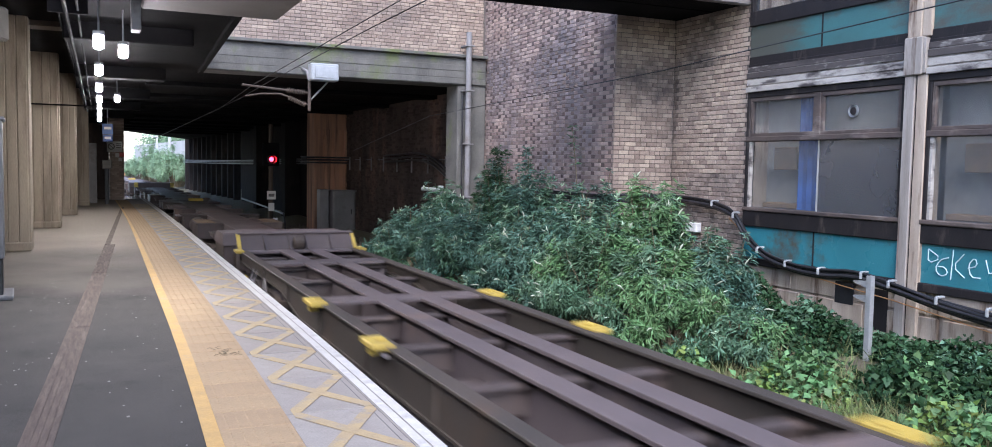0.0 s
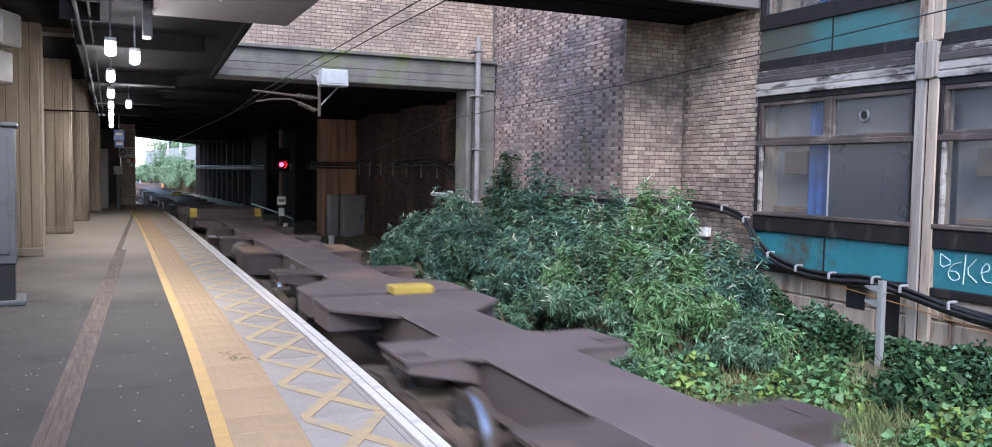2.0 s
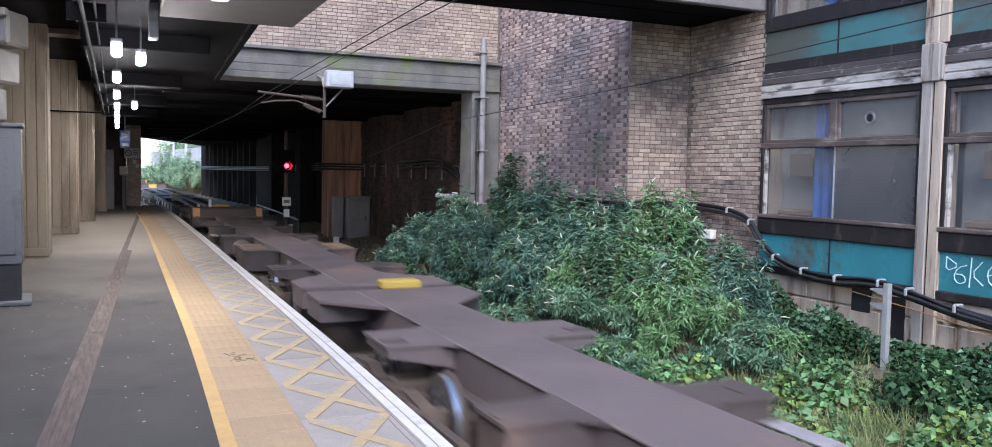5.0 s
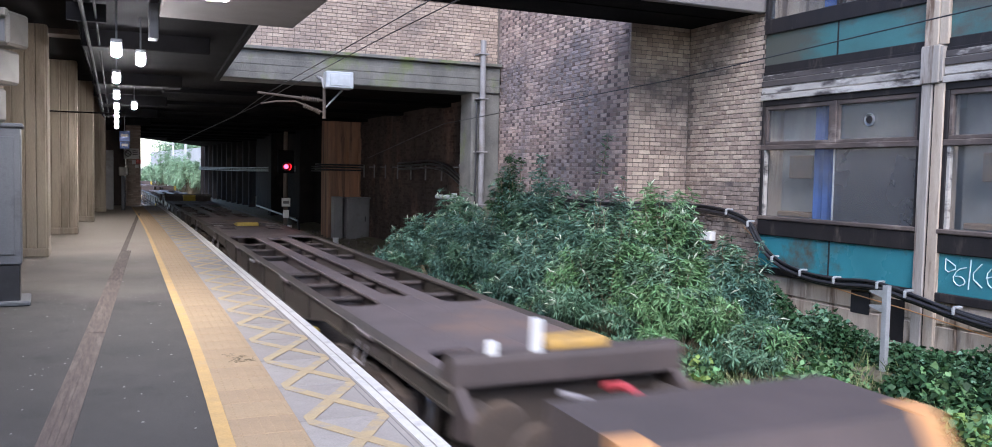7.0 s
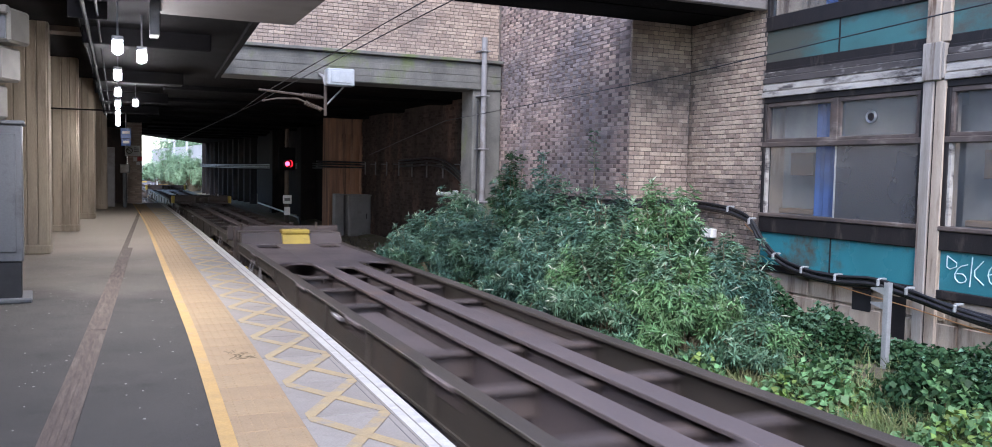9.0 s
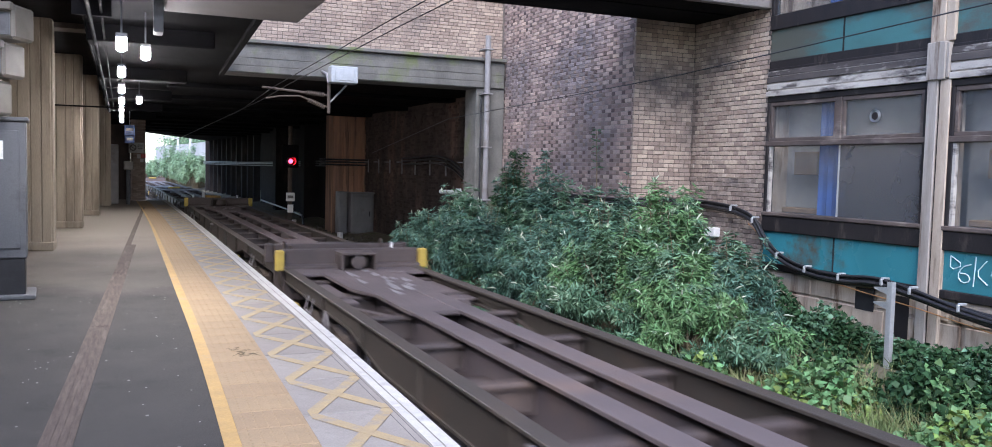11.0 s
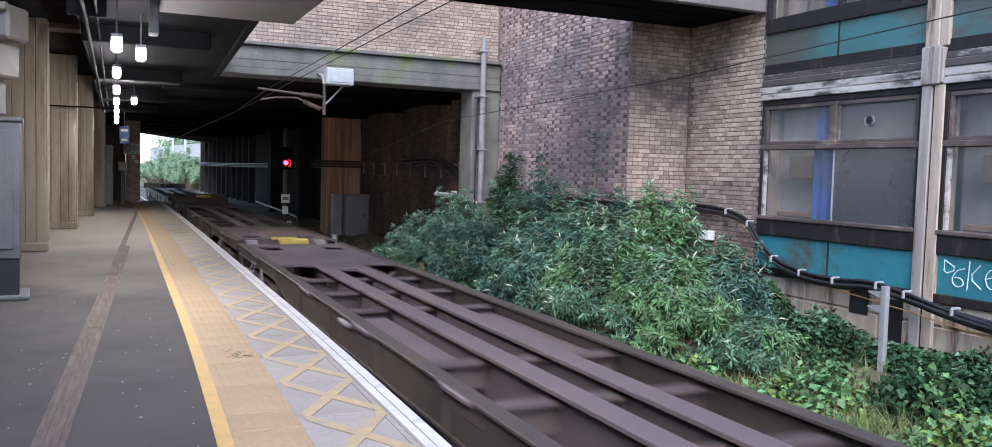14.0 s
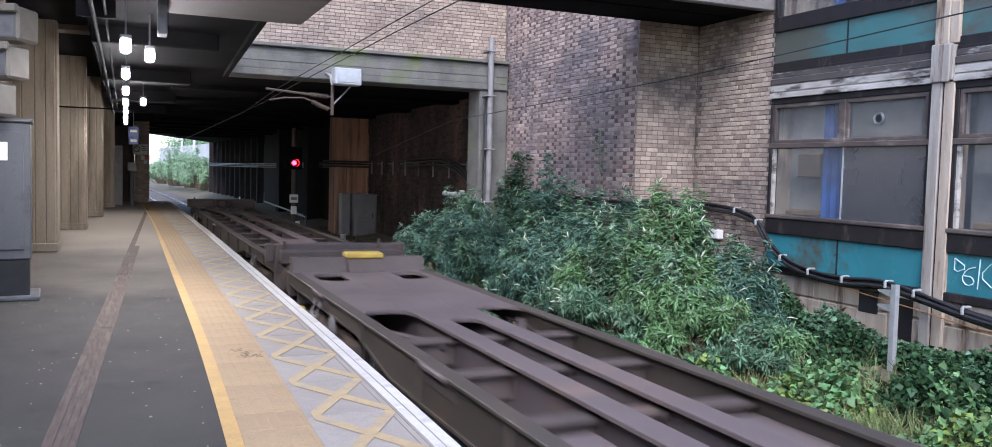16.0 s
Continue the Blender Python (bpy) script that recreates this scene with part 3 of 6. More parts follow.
def station_side():
    b = Build()
    b.prism([(col_x(-60) - 1.2, -60.0), (col_x(44) - 1.2, 44.0), (col_x(44) - 1.5, 44.0), (col_x(-60) - 1.5, -60.0)], -0.3, 4.5)
    setting("wall_station", b, "concrete", "grimy concrete wall behind the columns")
    for i, y in enumerate((0.8, 6.6, 12.3, 17.9, 23.7, 29.1, 35.0)):
        col = tagged(new("column_%d" % (i + 1)), "tall board-marked concrete column on the platform", kind="structure")
        x1 = col_x(y)
        b = Build()
        b.box(x1 - 0.68, x1, y + 0.03, y + 0.6, 0.16, 4.32, 0.015)
        part("shaft", b, "concrete", col)
        for k in range(4):
            w = (0.12, 0.2, 0.17, 0.16)[k]
            x = x1 - 0.68 + sum((0.12, 0.2, 0.17, 0.16)[:k]) + 0.008 * k
            part("board_face", Build().box(x, x + w, y, y + 0.05, 0.16, 4.31, 0.012), "concrete", col)
        for k in range(2):
            part("board_face", Build().box(x1 - 0.02, x1 + 0.025, y + 0.06 + k * 0.27, y + 0.33 + k * 0.27, 0.16, 4.31, 0.012), "concrete", col)
        part("plinth", Build().box(x1 - 0.7, x1 + 0.035, y - 0.03, y + 0.63, 0.0, 0.17, 0.02), "concrete", col)
    # soffits: pale canopy near by, road deck beyond it in a near-black that holds its shade
    tagged(part("ceiling_canopy", Build().box(0.44, 1.99, 4.6, 10.72, 3.45, 3.75, 0.02), "canopy"), "pale grey painted canopy soffit", kind="structure")
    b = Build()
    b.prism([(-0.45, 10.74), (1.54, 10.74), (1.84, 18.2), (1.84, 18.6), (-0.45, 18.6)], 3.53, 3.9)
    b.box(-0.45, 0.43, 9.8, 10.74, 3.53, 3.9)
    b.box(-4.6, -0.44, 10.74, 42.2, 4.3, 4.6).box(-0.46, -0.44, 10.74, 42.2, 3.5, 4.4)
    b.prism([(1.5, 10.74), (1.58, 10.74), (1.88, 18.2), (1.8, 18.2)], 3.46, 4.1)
    tagged(part("ceiling_deck", b, "soffit"), "sooty concrete deck soffit over the platform, blackened further for its shade", kind="structure")
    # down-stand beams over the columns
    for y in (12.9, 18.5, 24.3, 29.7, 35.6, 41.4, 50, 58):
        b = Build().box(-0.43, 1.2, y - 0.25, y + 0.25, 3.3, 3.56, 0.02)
        setting("cross_beam", b, "soffit", "sooty concrete cross beam under the deck, blackened further for its shade")
    # services below the canopy
    b = Build()
    b.box(0.33, 0.43, 10.3, 10.6, 3.15, 3.75, 0.01)
    setting("soffit_bracket", b, "dark_grey", "grey steel bracket box under the canopy")
    b = Build().tube([(-0.32, 6.0, 3.3), (-0.32, 10.9, 3.3), (-0.34, 30.0, 3.22)], 0.022).tube([(-0.2, 6.0, 3.36), (-0.22, 30.0, 3.26)], 0.014)
    b.box(-0.5, -0.1, 10.5, 10.54, 3.3, 3.5).tube([(-1.6, 23.0, 3.0), (0.2, 22.6, 2.98)], 0.018)
    setting("service_pipes", b, "soffit", "service pipes under the deck, coloured near-black for the shade")
    # brick pillar at the platform's end, with its signs
    p = tagged(new("pillar_1"), "buff brick pillar at the end of the platform", kind="structure")
    part("pillar_shaft", Build().box(0.36, 0.94, 40.3, 40.9, 0.0, 3.6, 0.01), "brick", p)
    me = fix(Build().box(0, 0.205, 0, 0.05, 0, 0.064, 0.006).mesh("brick", "brick"))
    for r in range(46):
        for k in range(3 if r % 2 else 2):
            piece("brick", me, p, 0.345 + k * 0.2 + (0 if r % 2 else 0.1), 40.27, 0.02 + r * 0.075)
    s = thing("warning_sign", "white warning sign with a crossed-out symbol on the brick pillar", "sign")
    part("sign_plate", Build().box(0.27, 0.87, 40.2, 40.24, 2.05, 2.5, 0.01), "sign_white", s)
    ring = Build()
    ring.lathe([(0.1, 40.185), (0.14, 40.185), (0.14, 40.199), (0.1, 40.199)], "y", 20, Matrix.Translation((0.44, 0, 2.28)), False)
    part("symbol", ring.box(-0.1, 0.1, 40.19, 40.2, -0.014, 0.014, 0, Matrix.Translation((0.44, 0, 2.28)) @ Matrix.Translation((0, 40.19, 0)) @ pose(0, 0, 0, 0, 40, 0) @ Matrix.Translation((0, -40.19, 0))), "bolt", s)
    for z in (2.38, 2.3, 2.22):
        part("text_bar", Build().box(0.62, 0.83, 40.188, 40.199, z, z + 0.035), "bolt", s)
    s = thing("notice", "small red and white notice on the brick pillar", "sign")
    part("sign_plate", Build().box(0.6, 0.75, 40.2, 40.24, 1.82, 2.0, 0.005), "sign_white", s)
    part("sign_panel", Build().box(0.76, 0.95, 40.2, 40.24, 1.85, 2.03, 0.005), "sign_red", s)
    s = thing("notice", "small white notice on the brick pillar", "sign")
    part("sign_plate", Build().box(0.72, 0.86, 40.2, 40.24, 1.66, 1.8, 0.005), "sign_white", s)
    s = thing("platform_sign", "blue hanging platform sign with pale lettering", "sign")
    part("sign_plate", Build().box(0.08, 0.44, 33.9, 33.95, 2.62, 3.0, 0.01), "sign_blue", s)
    part("lower_plate", Build().box(0.1, 0.42, 33.9, 33.95, 2.36, 2.6, 0.01), "sign_blue", s)
    part("hanger", Build().tube([(0.26, 33.93, 3.0), (0.26, 33.93, 3.62)], 0.015), "galv", s)
    for x0, x1, z in ((0.14, 0.38, 2.8), (0.16, 0.37, 2.45)):
        part("text_bar", Build().box(x0, x1, 33.888, 33.899, z, z + 0.09), "sign_white", s)
    s = thing("help_post", "slim steel help post with a pale head on the platform", "post")
    part("pole", Build().tube([(0.22, 36.5, 0), (0.22, 36.5, 1.35)], 0.07, 10), "dark_grey", s)
    part("head", Build().box(0.06, 0.42, 36.4, 36.6, 1.35, 1.7, 0.03), "cream", s)
    s = thing("locker", "pale grey steel locker standing against the wall", "cabinet")
    part("body", Build().box(-0.42, -0.12, 37.0, 37.5, 0, 2.35, 0.02), "cabinet", s)
    # lamps; the seventh in the row is added to brighten the far floor
    for i in range(7):
        lamp_fitting(0.0, 10.2 + 3.25 * i, 2.98, 0.24)
    lamp_fitting(0.27, 11.3, 3.02, 0.25)
    lamp_fitting(0.34, 19.6, 2.99, 0.25)
    la = thing("ceiling_light", "round white bulkhead lamp on the canopy soffit, lit", "lamp")
    part("diffuser", Build().box(0.76, 0.98, 8.2, 8.6, 3.3, 3.43, 0.02), "bulkhead", la)
    part("frame", Build().box(0.73, 1.01, 8.16, 8.64, 3.43, 3.46, 0.01), "canopy", la)


def lamp_fitting(x, y, z, length):
    la = thing("platform_light", "lit fluorescent batten hanging over the platform", "lamp", "platform lights", pose(x, y, z))
    part("diffuser", Build().box(-0.05, 0.05, 0, length, -0.06, 0.06, 0.025), "tube", la)
    part("spine", Build().box(-0.06, 0.06, 0.01, length - 0.01, 0.07, 0.12, 0.01), "dark_grey", la)
    for sx in (-1, 1):
        part("side_plate", Build().box(*sorted((sx * 0.052, sx * 0.06)), 0.02, length + 0.01, -0.052, 0.075, 0.002), "dark_grey", la)
    for yy in (length / 2,):
        part("hanger", Build().tube([(0, yy, 0.12), (0, yy, 0.6)], 0.012, 6), "dark_grey", la)


def platform_kit():
    c = thing("equipment_cabinet", "tall dark grey steel cabinet on a plinth on the platform", "cabinet", at=pose(-1.42, 11.75, 0, 0, 0, 4))
    part("body", Build().box(-0.42, 0.36, 0, 0.6, 0.5, 2.16, 0.015), "dark_grey", c)
    part("door", Build().box(-0.36, 0.29, -0.02, 0.0, 0.62, 2.05, 0.01), "dark_grey", c)
    part("lid", Build().box(-0.45, 0.39, -0.03, 0.63, 2.16, 2.21, 0.012), "dark_grey", c)
    part("base", Build().box(-0.4, 0.34, 0.02, 0.58, 0.05, 0.5, 0.01), "black", c, "black lower panel")
    part("foot", Build().box(-0.5, 0.45, -0.08, 0.68, 0, 0.06, 0.015), "dark_grey", c)
    part("label_plate", Build().box(0.0, 0.12, -0.028, -0.02, 1.7, 1.92, 0.002), "sign_white", c)
    mast = thing("monitor_mast", "steel mast carrying cream monitor housings", "mast", at=pose(-1.9, 11.9, 0))
    part("pole", Build().tube([(0, 0.6, 0), (0, 0.6, 3.45)], 0.06, 10), "galv", mast)
    for x, z in ((0.86, 3.3), (0.76, 2.86), (0.62, 2.42), (0.47, 1.98)):
        h = part("housing", Build().box(-0.46, 0, -0.25, 0.2, -0.2, 0.2, 0.03), "cream", mast)
        h.matrix_basis = pose(x, -0.25, z, 0, 0, -24)
        part("hood", Build().box(-0.47, 0.005, -0.33, -0.25, 0.12, 0.21, 0.01), "cream", h)
        part("screen", Build().box(-0.42, -0.04, -0.262, -0.25, -0.16, 0.1, 0.004), "dark_grey", h)


# ---------------------------------------------------------------- tunnel and brick walls
def tunnel():
    # right-hand wall, following the bend
    b = Build()
    ys = [18.9, 31.0, 38.0, 46.0, 54.0, 62.0, 70.0]
    b.prism([(8.25, 18.9), (8.25, 31.5), (9.2, 31.5), (9.2, 18.9)], -1.3, 3.9)
    setting("wall_tunnel", b, "tunnel", "sooty dark brick tunnel wall")
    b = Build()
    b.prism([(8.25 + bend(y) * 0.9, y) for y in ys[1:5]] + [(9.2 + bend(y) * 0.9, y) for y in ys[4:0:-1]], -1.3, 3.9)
    setting("wall_tunnel_far", b, "gloom_soot", "sooty far wall of the tunnel, blackened further for the gloom")
    b = Build()
    rng = np.random.default_rng(3)
    for y in np.arange(19.0, 31.0, 0.235):
        for r in range(56):
            if rng.random() < 0.75:
                o = 0.11 * (r % 2)
                b.box(8.225 + rng.uniform(0, 0.015), 8.26, y + o, y + o + 0.22, -0.7 + r * 0.075, -0.7 + r * 0.075 + 0.064)
    tagged(part("tunnel_bricks", b, "tunnel"), "sooty brick courses of the tunnel wall", kind="stuff")
    # colonnade at the far end, with a black backing that stands in for darkness
    setting("wall_colonnade", Build().box(10.6, 10.9, 53.0, 83.0, -1.3, 3.9), "gloom_soot", "black backing wall behind the colonnade, standing in for the gloom")
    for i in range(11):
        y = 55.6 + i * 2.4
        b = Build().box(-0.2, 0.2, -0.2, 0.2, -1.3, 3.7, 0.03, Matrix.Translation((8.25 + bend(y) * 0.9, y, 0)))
        setting("tunnel_column", b, "gloom_soot", "steel column of the tunnel side, blackened for the gloom")
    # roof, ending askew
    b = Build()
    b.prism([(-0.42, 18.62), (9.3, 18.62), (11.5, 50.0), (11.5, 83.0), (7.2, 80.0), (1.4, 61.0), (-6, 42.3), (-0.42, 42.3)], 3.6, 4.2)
    tagged(part("ceiling_tunnel", b, "soffit"), "sooty concrete roof of the tunnel, blackened further for its shade", kind="structure")
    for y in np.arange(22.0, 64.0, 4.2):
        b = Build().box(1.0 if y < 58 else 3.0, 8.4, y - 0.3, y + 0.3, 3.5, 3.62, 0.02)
        setting("roof_beam", b, "soffit", "sooty concrete roof beam of the tunnel, blackened further for its shade")
    b = Build().prism([(-4.6, 42.0), (0.36, 42.0), (0.36, 42.25), (-4.6, 42.25)], -1.3, 4.4)
    setting("wall_exit", b, "tunnel", "dark wall beside the tunnel exit")
    # pier with rust streaks
    p = tagged(new("pier_1"), "rust-streaked concrete pier in the tunnel", kind="structure")
    part("pier_shaft", Build().box(7.05, 8.5, 31.0, 32.2, -1.2, 3.6, 0.02), "rust_pier", p)
    for x in (7.05, 7.42, 7.8, 8.15):
        part("rib", Build().box(x, x + 0.22, 30.92, 31.0, -1.0, 2.95, 0.01), "rust_pier", p)
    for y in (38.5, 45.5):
        setting("pier_far", Build().box(7.6 + bend(y), 8.4, y, y + 0.9, -1.2, 3.6, 0.02), "gloom_soot", "sooty brick pier in the tunnel, blackened further for the gloom")
    # portal: pillar, beam, brick wall above
    setting("portal_pillar", Build().box(7.42, 8.12, 18.2, 18.9, -1.2, 3.57, 0.02).box(7.5, 7.62, 18.16, 18.2, -0.8, 3.4, 0.01), "beam", "stained grey concrete portal pillar")
    setting("portal_beam", Build().box(0.5, 8.1, 18.15, 18.9, 3.56, 4.17, 0.02).box(0.5, 8.1, 18.05, 18.2, 4.17, 4.24, 0.01).box(0.52, 8.08, 18.14, 18.16, 3.58, 3.7, 0.004).box(0.52, 8.08, 18.143, 18.16, 3.715, 3.86, 0.004).box(0.52, 8.08, 18.138, 18.16, 3.875, 4.0, 0.004), "beam", "mossy grey concrete portal beam")
    setting("wall_portal", Build().box(-2.0, 8.13, 18.332, 18.9, 4.2, 8.0), "mortar", "buff brick wall above the portal")
    setting("wall_side", Build().box(8.142, 8.9, 12.70, 18.4, -1.2, 8.0), "mortar_dark", "sooty brick side wall with dark headers")
    setting("wall_return", Build().box(8.15, 9.6, 12.672, 13.0, -1.2, 8.0), "mortar", "buff brick return wall")
    setting("wall_pier", Build().box(9.347, 9.9, 10.72, 12.668, -1.2, 8.0), "mortar", "buff brick pier beside the building")
    pipe = thing("vent_pipe", "grey steel pipe standing against the portal pillar", "pipe")
    part("pipe_body", Build().tube([(7.58, 17.95, 0.3), (7.58, 17.95, 4.72)], 0.065, 14), "cabinet", pipe, smooth=True)
    part("pipe_line", Build().tube([(7.46, 18.0, 0.3), (7.46, 18.0, 3.3)], 0.02, 6), "black", pipe)
    for z in (1.0, 2.2, 3.4, 4.4):
        part("clip", Build().box(7.47, 7.69, 17.86, 18.2, z, z + 0.03, 0.005), "cabinet", pipe)


def footbridge():
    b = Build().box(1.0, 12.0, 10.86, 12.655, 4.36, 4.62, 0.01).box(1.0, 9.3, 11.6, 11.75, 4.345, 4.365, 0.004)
    setting("footbridge", b, "soffit", "underside of a concrete footbridge, coloured near-black for its shade")
    setting("footbridge_edge", Build().box(1.0, 12.0, 10.72, 10.86, 4.33, 4.72, 0.015), "canopy", "pale concrete edge of the footbridge")


def brick_walls():
    """Laid in English bond: each brick has its own edges; the nearest are pieces of the pier."""
    st = fix(Build().box(0, 0.035, 0, 0.215, 0, 0.065, 0.005).mesh("brick", "brick"))
    rng = random.Random(4)
    pier = bpy.data.objects["wall_pier"]
    rest = Build()
    n = 0
    hd = fix(Build().box(0, 0.035, 0, 0.1025, 0, 0.065, 0.005).mesh("brick", "brick"))
    for r in range(62):
        z = -0.2 + r * 0.075
        y, k = 10.727 + 0.05 * (r % 2), 0
        while y < 12.64:
            w, k = 0.1025 if (k + r) % 3 else 0.215, k + 1
            y1, dx = min(y + w * rng.uniform(0.9, 1.04), 12.66), rng.uniform(-0.006, 0.006)
            if n < 300 and 1.6 < z < 3.4 and y + w < 12.6:
                piece("brick", hd if w < 0.2 else st, pier, 9.335 + dx, y, z)
                y1 = y + w
                n += 1
            else:
                rest.box(9.335 + dx, 9.372, y, y1, z, z + 0.065, 0.005)
            y = y1 + 0.01
        if r % 2:
            rest.box(9.335, 9.5, 10.70, 10.735, z, z + 0.065, 0.004)    # quoins at the near corner
    for r in range(108):
        z = -0.2 + r * 0.075
        x, k = 8.1, 0
        while x < 9.32:
            w, k = 0.1025 if (k + r) % 3 else 0.215, k + 1
            x1 = min(x + w * rng.uniform(0.92, 1.04), 9.334)
            rest.box(x, x1, 12.66 + rng.uniform(-0.005, 0.005), 12.705, z, z + 0.065, 0.005)
            x = x1 + 0.01
    tagged(part("wall_bricks", rest, "brick"), "buff brown bricks of the return and the pier", kind="stuff")
    a, c = Build(), Build()
    for r in range(108):
        z = -0.2 + r * 0.075
        y = 12.68
        k = 0
        while y < 18.3:
            head = (k + r) % 2 == 0
            w = 0.1025 if head else 0.215
            if y == 12.68 and r % 2:
                w *= 0.5
            y1 = min(y + w, 18.36)
            (c if head and rng.random() < 0.85 else a).box(8.13 + rng.uniform(-0.005, 0.006), 8.175, y, y1, z, z + 0.065, 0.005)
            y, k = y1 + 0.01, k + 1
    tagged(part("wall_stretchers", a, "brick_dark"), "sooty red stretcher bricks of the side wall", kind="stuff")
    tagged(part("wall_headers", c, "header"), "blackened header bricks of the side wall", kind="stuff")
    p = Build()
    for r in range(46):
        z = 4.26 + r * 0.075
        x, k = 1.2, 0
        while x < 8.08:
            w = 0.1025 if (k + r) % 3 else 0.215
            x1 = min(x + w * rng.uniform(0.94, 1.03), 8.09)
            p.box(x, x1, 18.32 + rng.uniform(-0.005, 0.006), 18.375, z, z + 0.065, 0.005)
            x, k = x1 + 0.01, k + 1
    tagged(part("portal_bricks", p, "brick_grey"), "buff bricks of the wall above the portal", kind="stuff")


# ---------------------------------------------------------------- office building
def building():
    X = 9.3
    ho = tagged(new("office_building"), "shabby post-war office building with teal panels and timber windows", "building")
    part("base_wall", Build().box(X + 0.02, X + 0.4, -40, 10.7, -1.0, 0.36, 0.01), "cladding", ho, "stained pale concrete base wall")
    for k in range(14):
        part("base_block", Build().box(X - 0.01, X + 0.02, 10.5 - k * 1.15, 9.42 - k * 1.15, -0.62, -0.05, 0.01), "cladding", ho)
        part("base_block", Build().box(X - 0.006, X + 0.02, 10.68 - k * 1.15, 9.6 - k * 1.15, -0.02, 0.3, 0.01), "cladding", ho)
    part("vent_opening", Build().box(X - 0.02, X + 0.0, 8.42, 8.74, -0.08, 0.22, 0.004), "black", ho, "dark ventilation opening")
    part("base_patch", Build().box(X - 0.014, X + 0.0, 7.86, 8.12, -0.35, 0.2, 0.004), "dark_frame", ho, "dark patch low on the base wall")
    part("core", Build().box(12.6, 12.8, -40, 10.7, -1, 9.5), "room", ho)
    part("floor_slab", Build().box(X + 0.3, 12.7, -40, 10.7, 0.2, 0.3), "board", ho)
    part("floor_slab", Build().box(X + 0.2, 12.7, -40, 10.7, 2.95, 3.3), "room", ho)
    part("roof", Build().box(X - 0.1, 12.9, -40, 10.75, 6.6, 6.9, 0.02), "cladding", ho)
    part("end_wall", Build().box(X + 0.1, 12.7, 10.68, 10.74, -1, 6.6), "cladding", ho)
    for k in range(7):
        y1, y0 = 10.66 - 3.24 * k, 7.72 - 3.24 * k     # far and near jamb of the bay
        near = k < 3
        # pillar between bays: stained cladding strips
        p = part("pillar", Build().box(X - 0.03, X + 0.25, y0 - 0.32, y0, -1.0, 3.0, 0.01), "cladding", ho, "weathered pale cladding pillar")
        part("pillar_strip", Build().box(X - 0.07, X - 0.03, y0 - 0.15, y0 - 0.0, -1.0, 2.95, 0.008), "peel_pillar", p)
        part("pillar_strip", Build().box(X - 0.06, X - 0.03, y0 - 0.32, y0 - 0.175, -1.0, 2.95, 0.008), "cladding", p)
        part("pillar_groove", Build().box(X - 0.034, X - 0.028, y0 - 0.176, y0 - 0.149, -1.0, 2.95), "dark_frame", p)
        part("pillar_cap", Build().box(X - 0.1, X + 0.25, y0 - 0.26, y0 + 0.01, 2.95, 3.42, 0.012).box(X - 0.085, X + 0.25, y0 - 0.3, y0 - 0.26, 2.97, 3.4, 0.006), "peel_pillar", p)
        part("pillar_strip", Build().box(X - 0.06, X + 0.25, y0 - 0.2, y0, 3.42, 6.6, 0.01), "cladding", p)
        part("pillar_strip", Build().box(X - 0.045, X + 0.25, y0 - 0.33, y0 - 0.2, 3.42, 6.6, 0.01), "cladding", p)
        # fascia
        f = part("fascia", Build().box(X - 0.03, X + 0.3, y0, y1, 2.96, 3.34, 0.01), "peel", ho, "peeling white painted timber fascia")
        for z0, z1, d in ((2.95, 3.03, 0.07), (3.05, 3.14, 0.05), (3.16, 3.25, 0.055), (3.26, 3.34, 0.04)):
            part("board", Build().box(X - d, X - 0.03, y0, y1, z0, z1, 0.006), "peel_dark" if z0 > 3.1 else "peel", f)
        # lower storey window
        w = part("window", Build().box(X - 0.03, X + 0.1, y0, y1, 2.86, 2.95, 0.01), "dark_frame", ho, "dark timber window")
        part("jamb", Build().box(X - 0.03, X + 0.1, y0, y0 + 0.07, 1.1, 2.86, 0.008), "dark_frame", w)
        part("jamb", Build().box(X - 0.03, X + 0.1, y1 - 0.07, y1, 1.1, 2.86, 0.008), "dark_frame", w)
        part("transom", Build().box(X - 0.04, X + 0.1, y0, y1, 2.18, 2.26, 0.01), "wood", w)
        part("mullion", Build().box(X - 0.03, X + 0.1, (y0 + y1) / 2 - 0.05, (y0 + y1) / 2 + 0.05, 2.26, 2.86, 0.008), "wood", w)
        ym = (y0 + y1) / 2
        for a, c in ((y0 + 0.07, ym - 0.05), (ym + 0.05, y1 - 0.07)):
            part("sash", Build().box(X - 0.015, X + 0.06, a, c, 2.80, 2.86, 0.006).box(X - 0.015, X + 0.06, a, c, 2.26, 2.31, 0.006)
                 .box(X - 0.015, X + 0.06, a, a + 0.05, 2.31, 2.8, 0.006).box(X - 0.015, X + 0.06, c - 0.05, c, 2.31, 2.8, 0.006), "wood", w)
        pa = part("pane", Build().box(X + 0.02, X + 0.026, ym + 0.1, y1 - 0.12, 2.31, 2.8), "pane", w)
        pb = part("pane", Build().box(X + 0.02, X + 0.026, y0 + 0.12, ym - 0.1, 2.31, 2.8), "frosted", w, "frosted glass pane")
        pc = part("pane", Build().box(X + 0.03, X + 0.036, ym + 0.01, y1 - 0.07, 1.16, 2.18), "pane", w)
        pd = part("pane", Build().box(X + 0.03, X + 0.036, y0 + 0.07, ym - 0.01, 1.16, 2.18), "smoked", w, "dull grey glass pane")
        for o in (pa, pb, pc, pd):
            o.visible_shadow = False
        part("glazing_bar", Build().box(X + 0.02, X + 0.05, ym - 0.012, ym + 0.012, 1.16, 2.18), "galv", w)
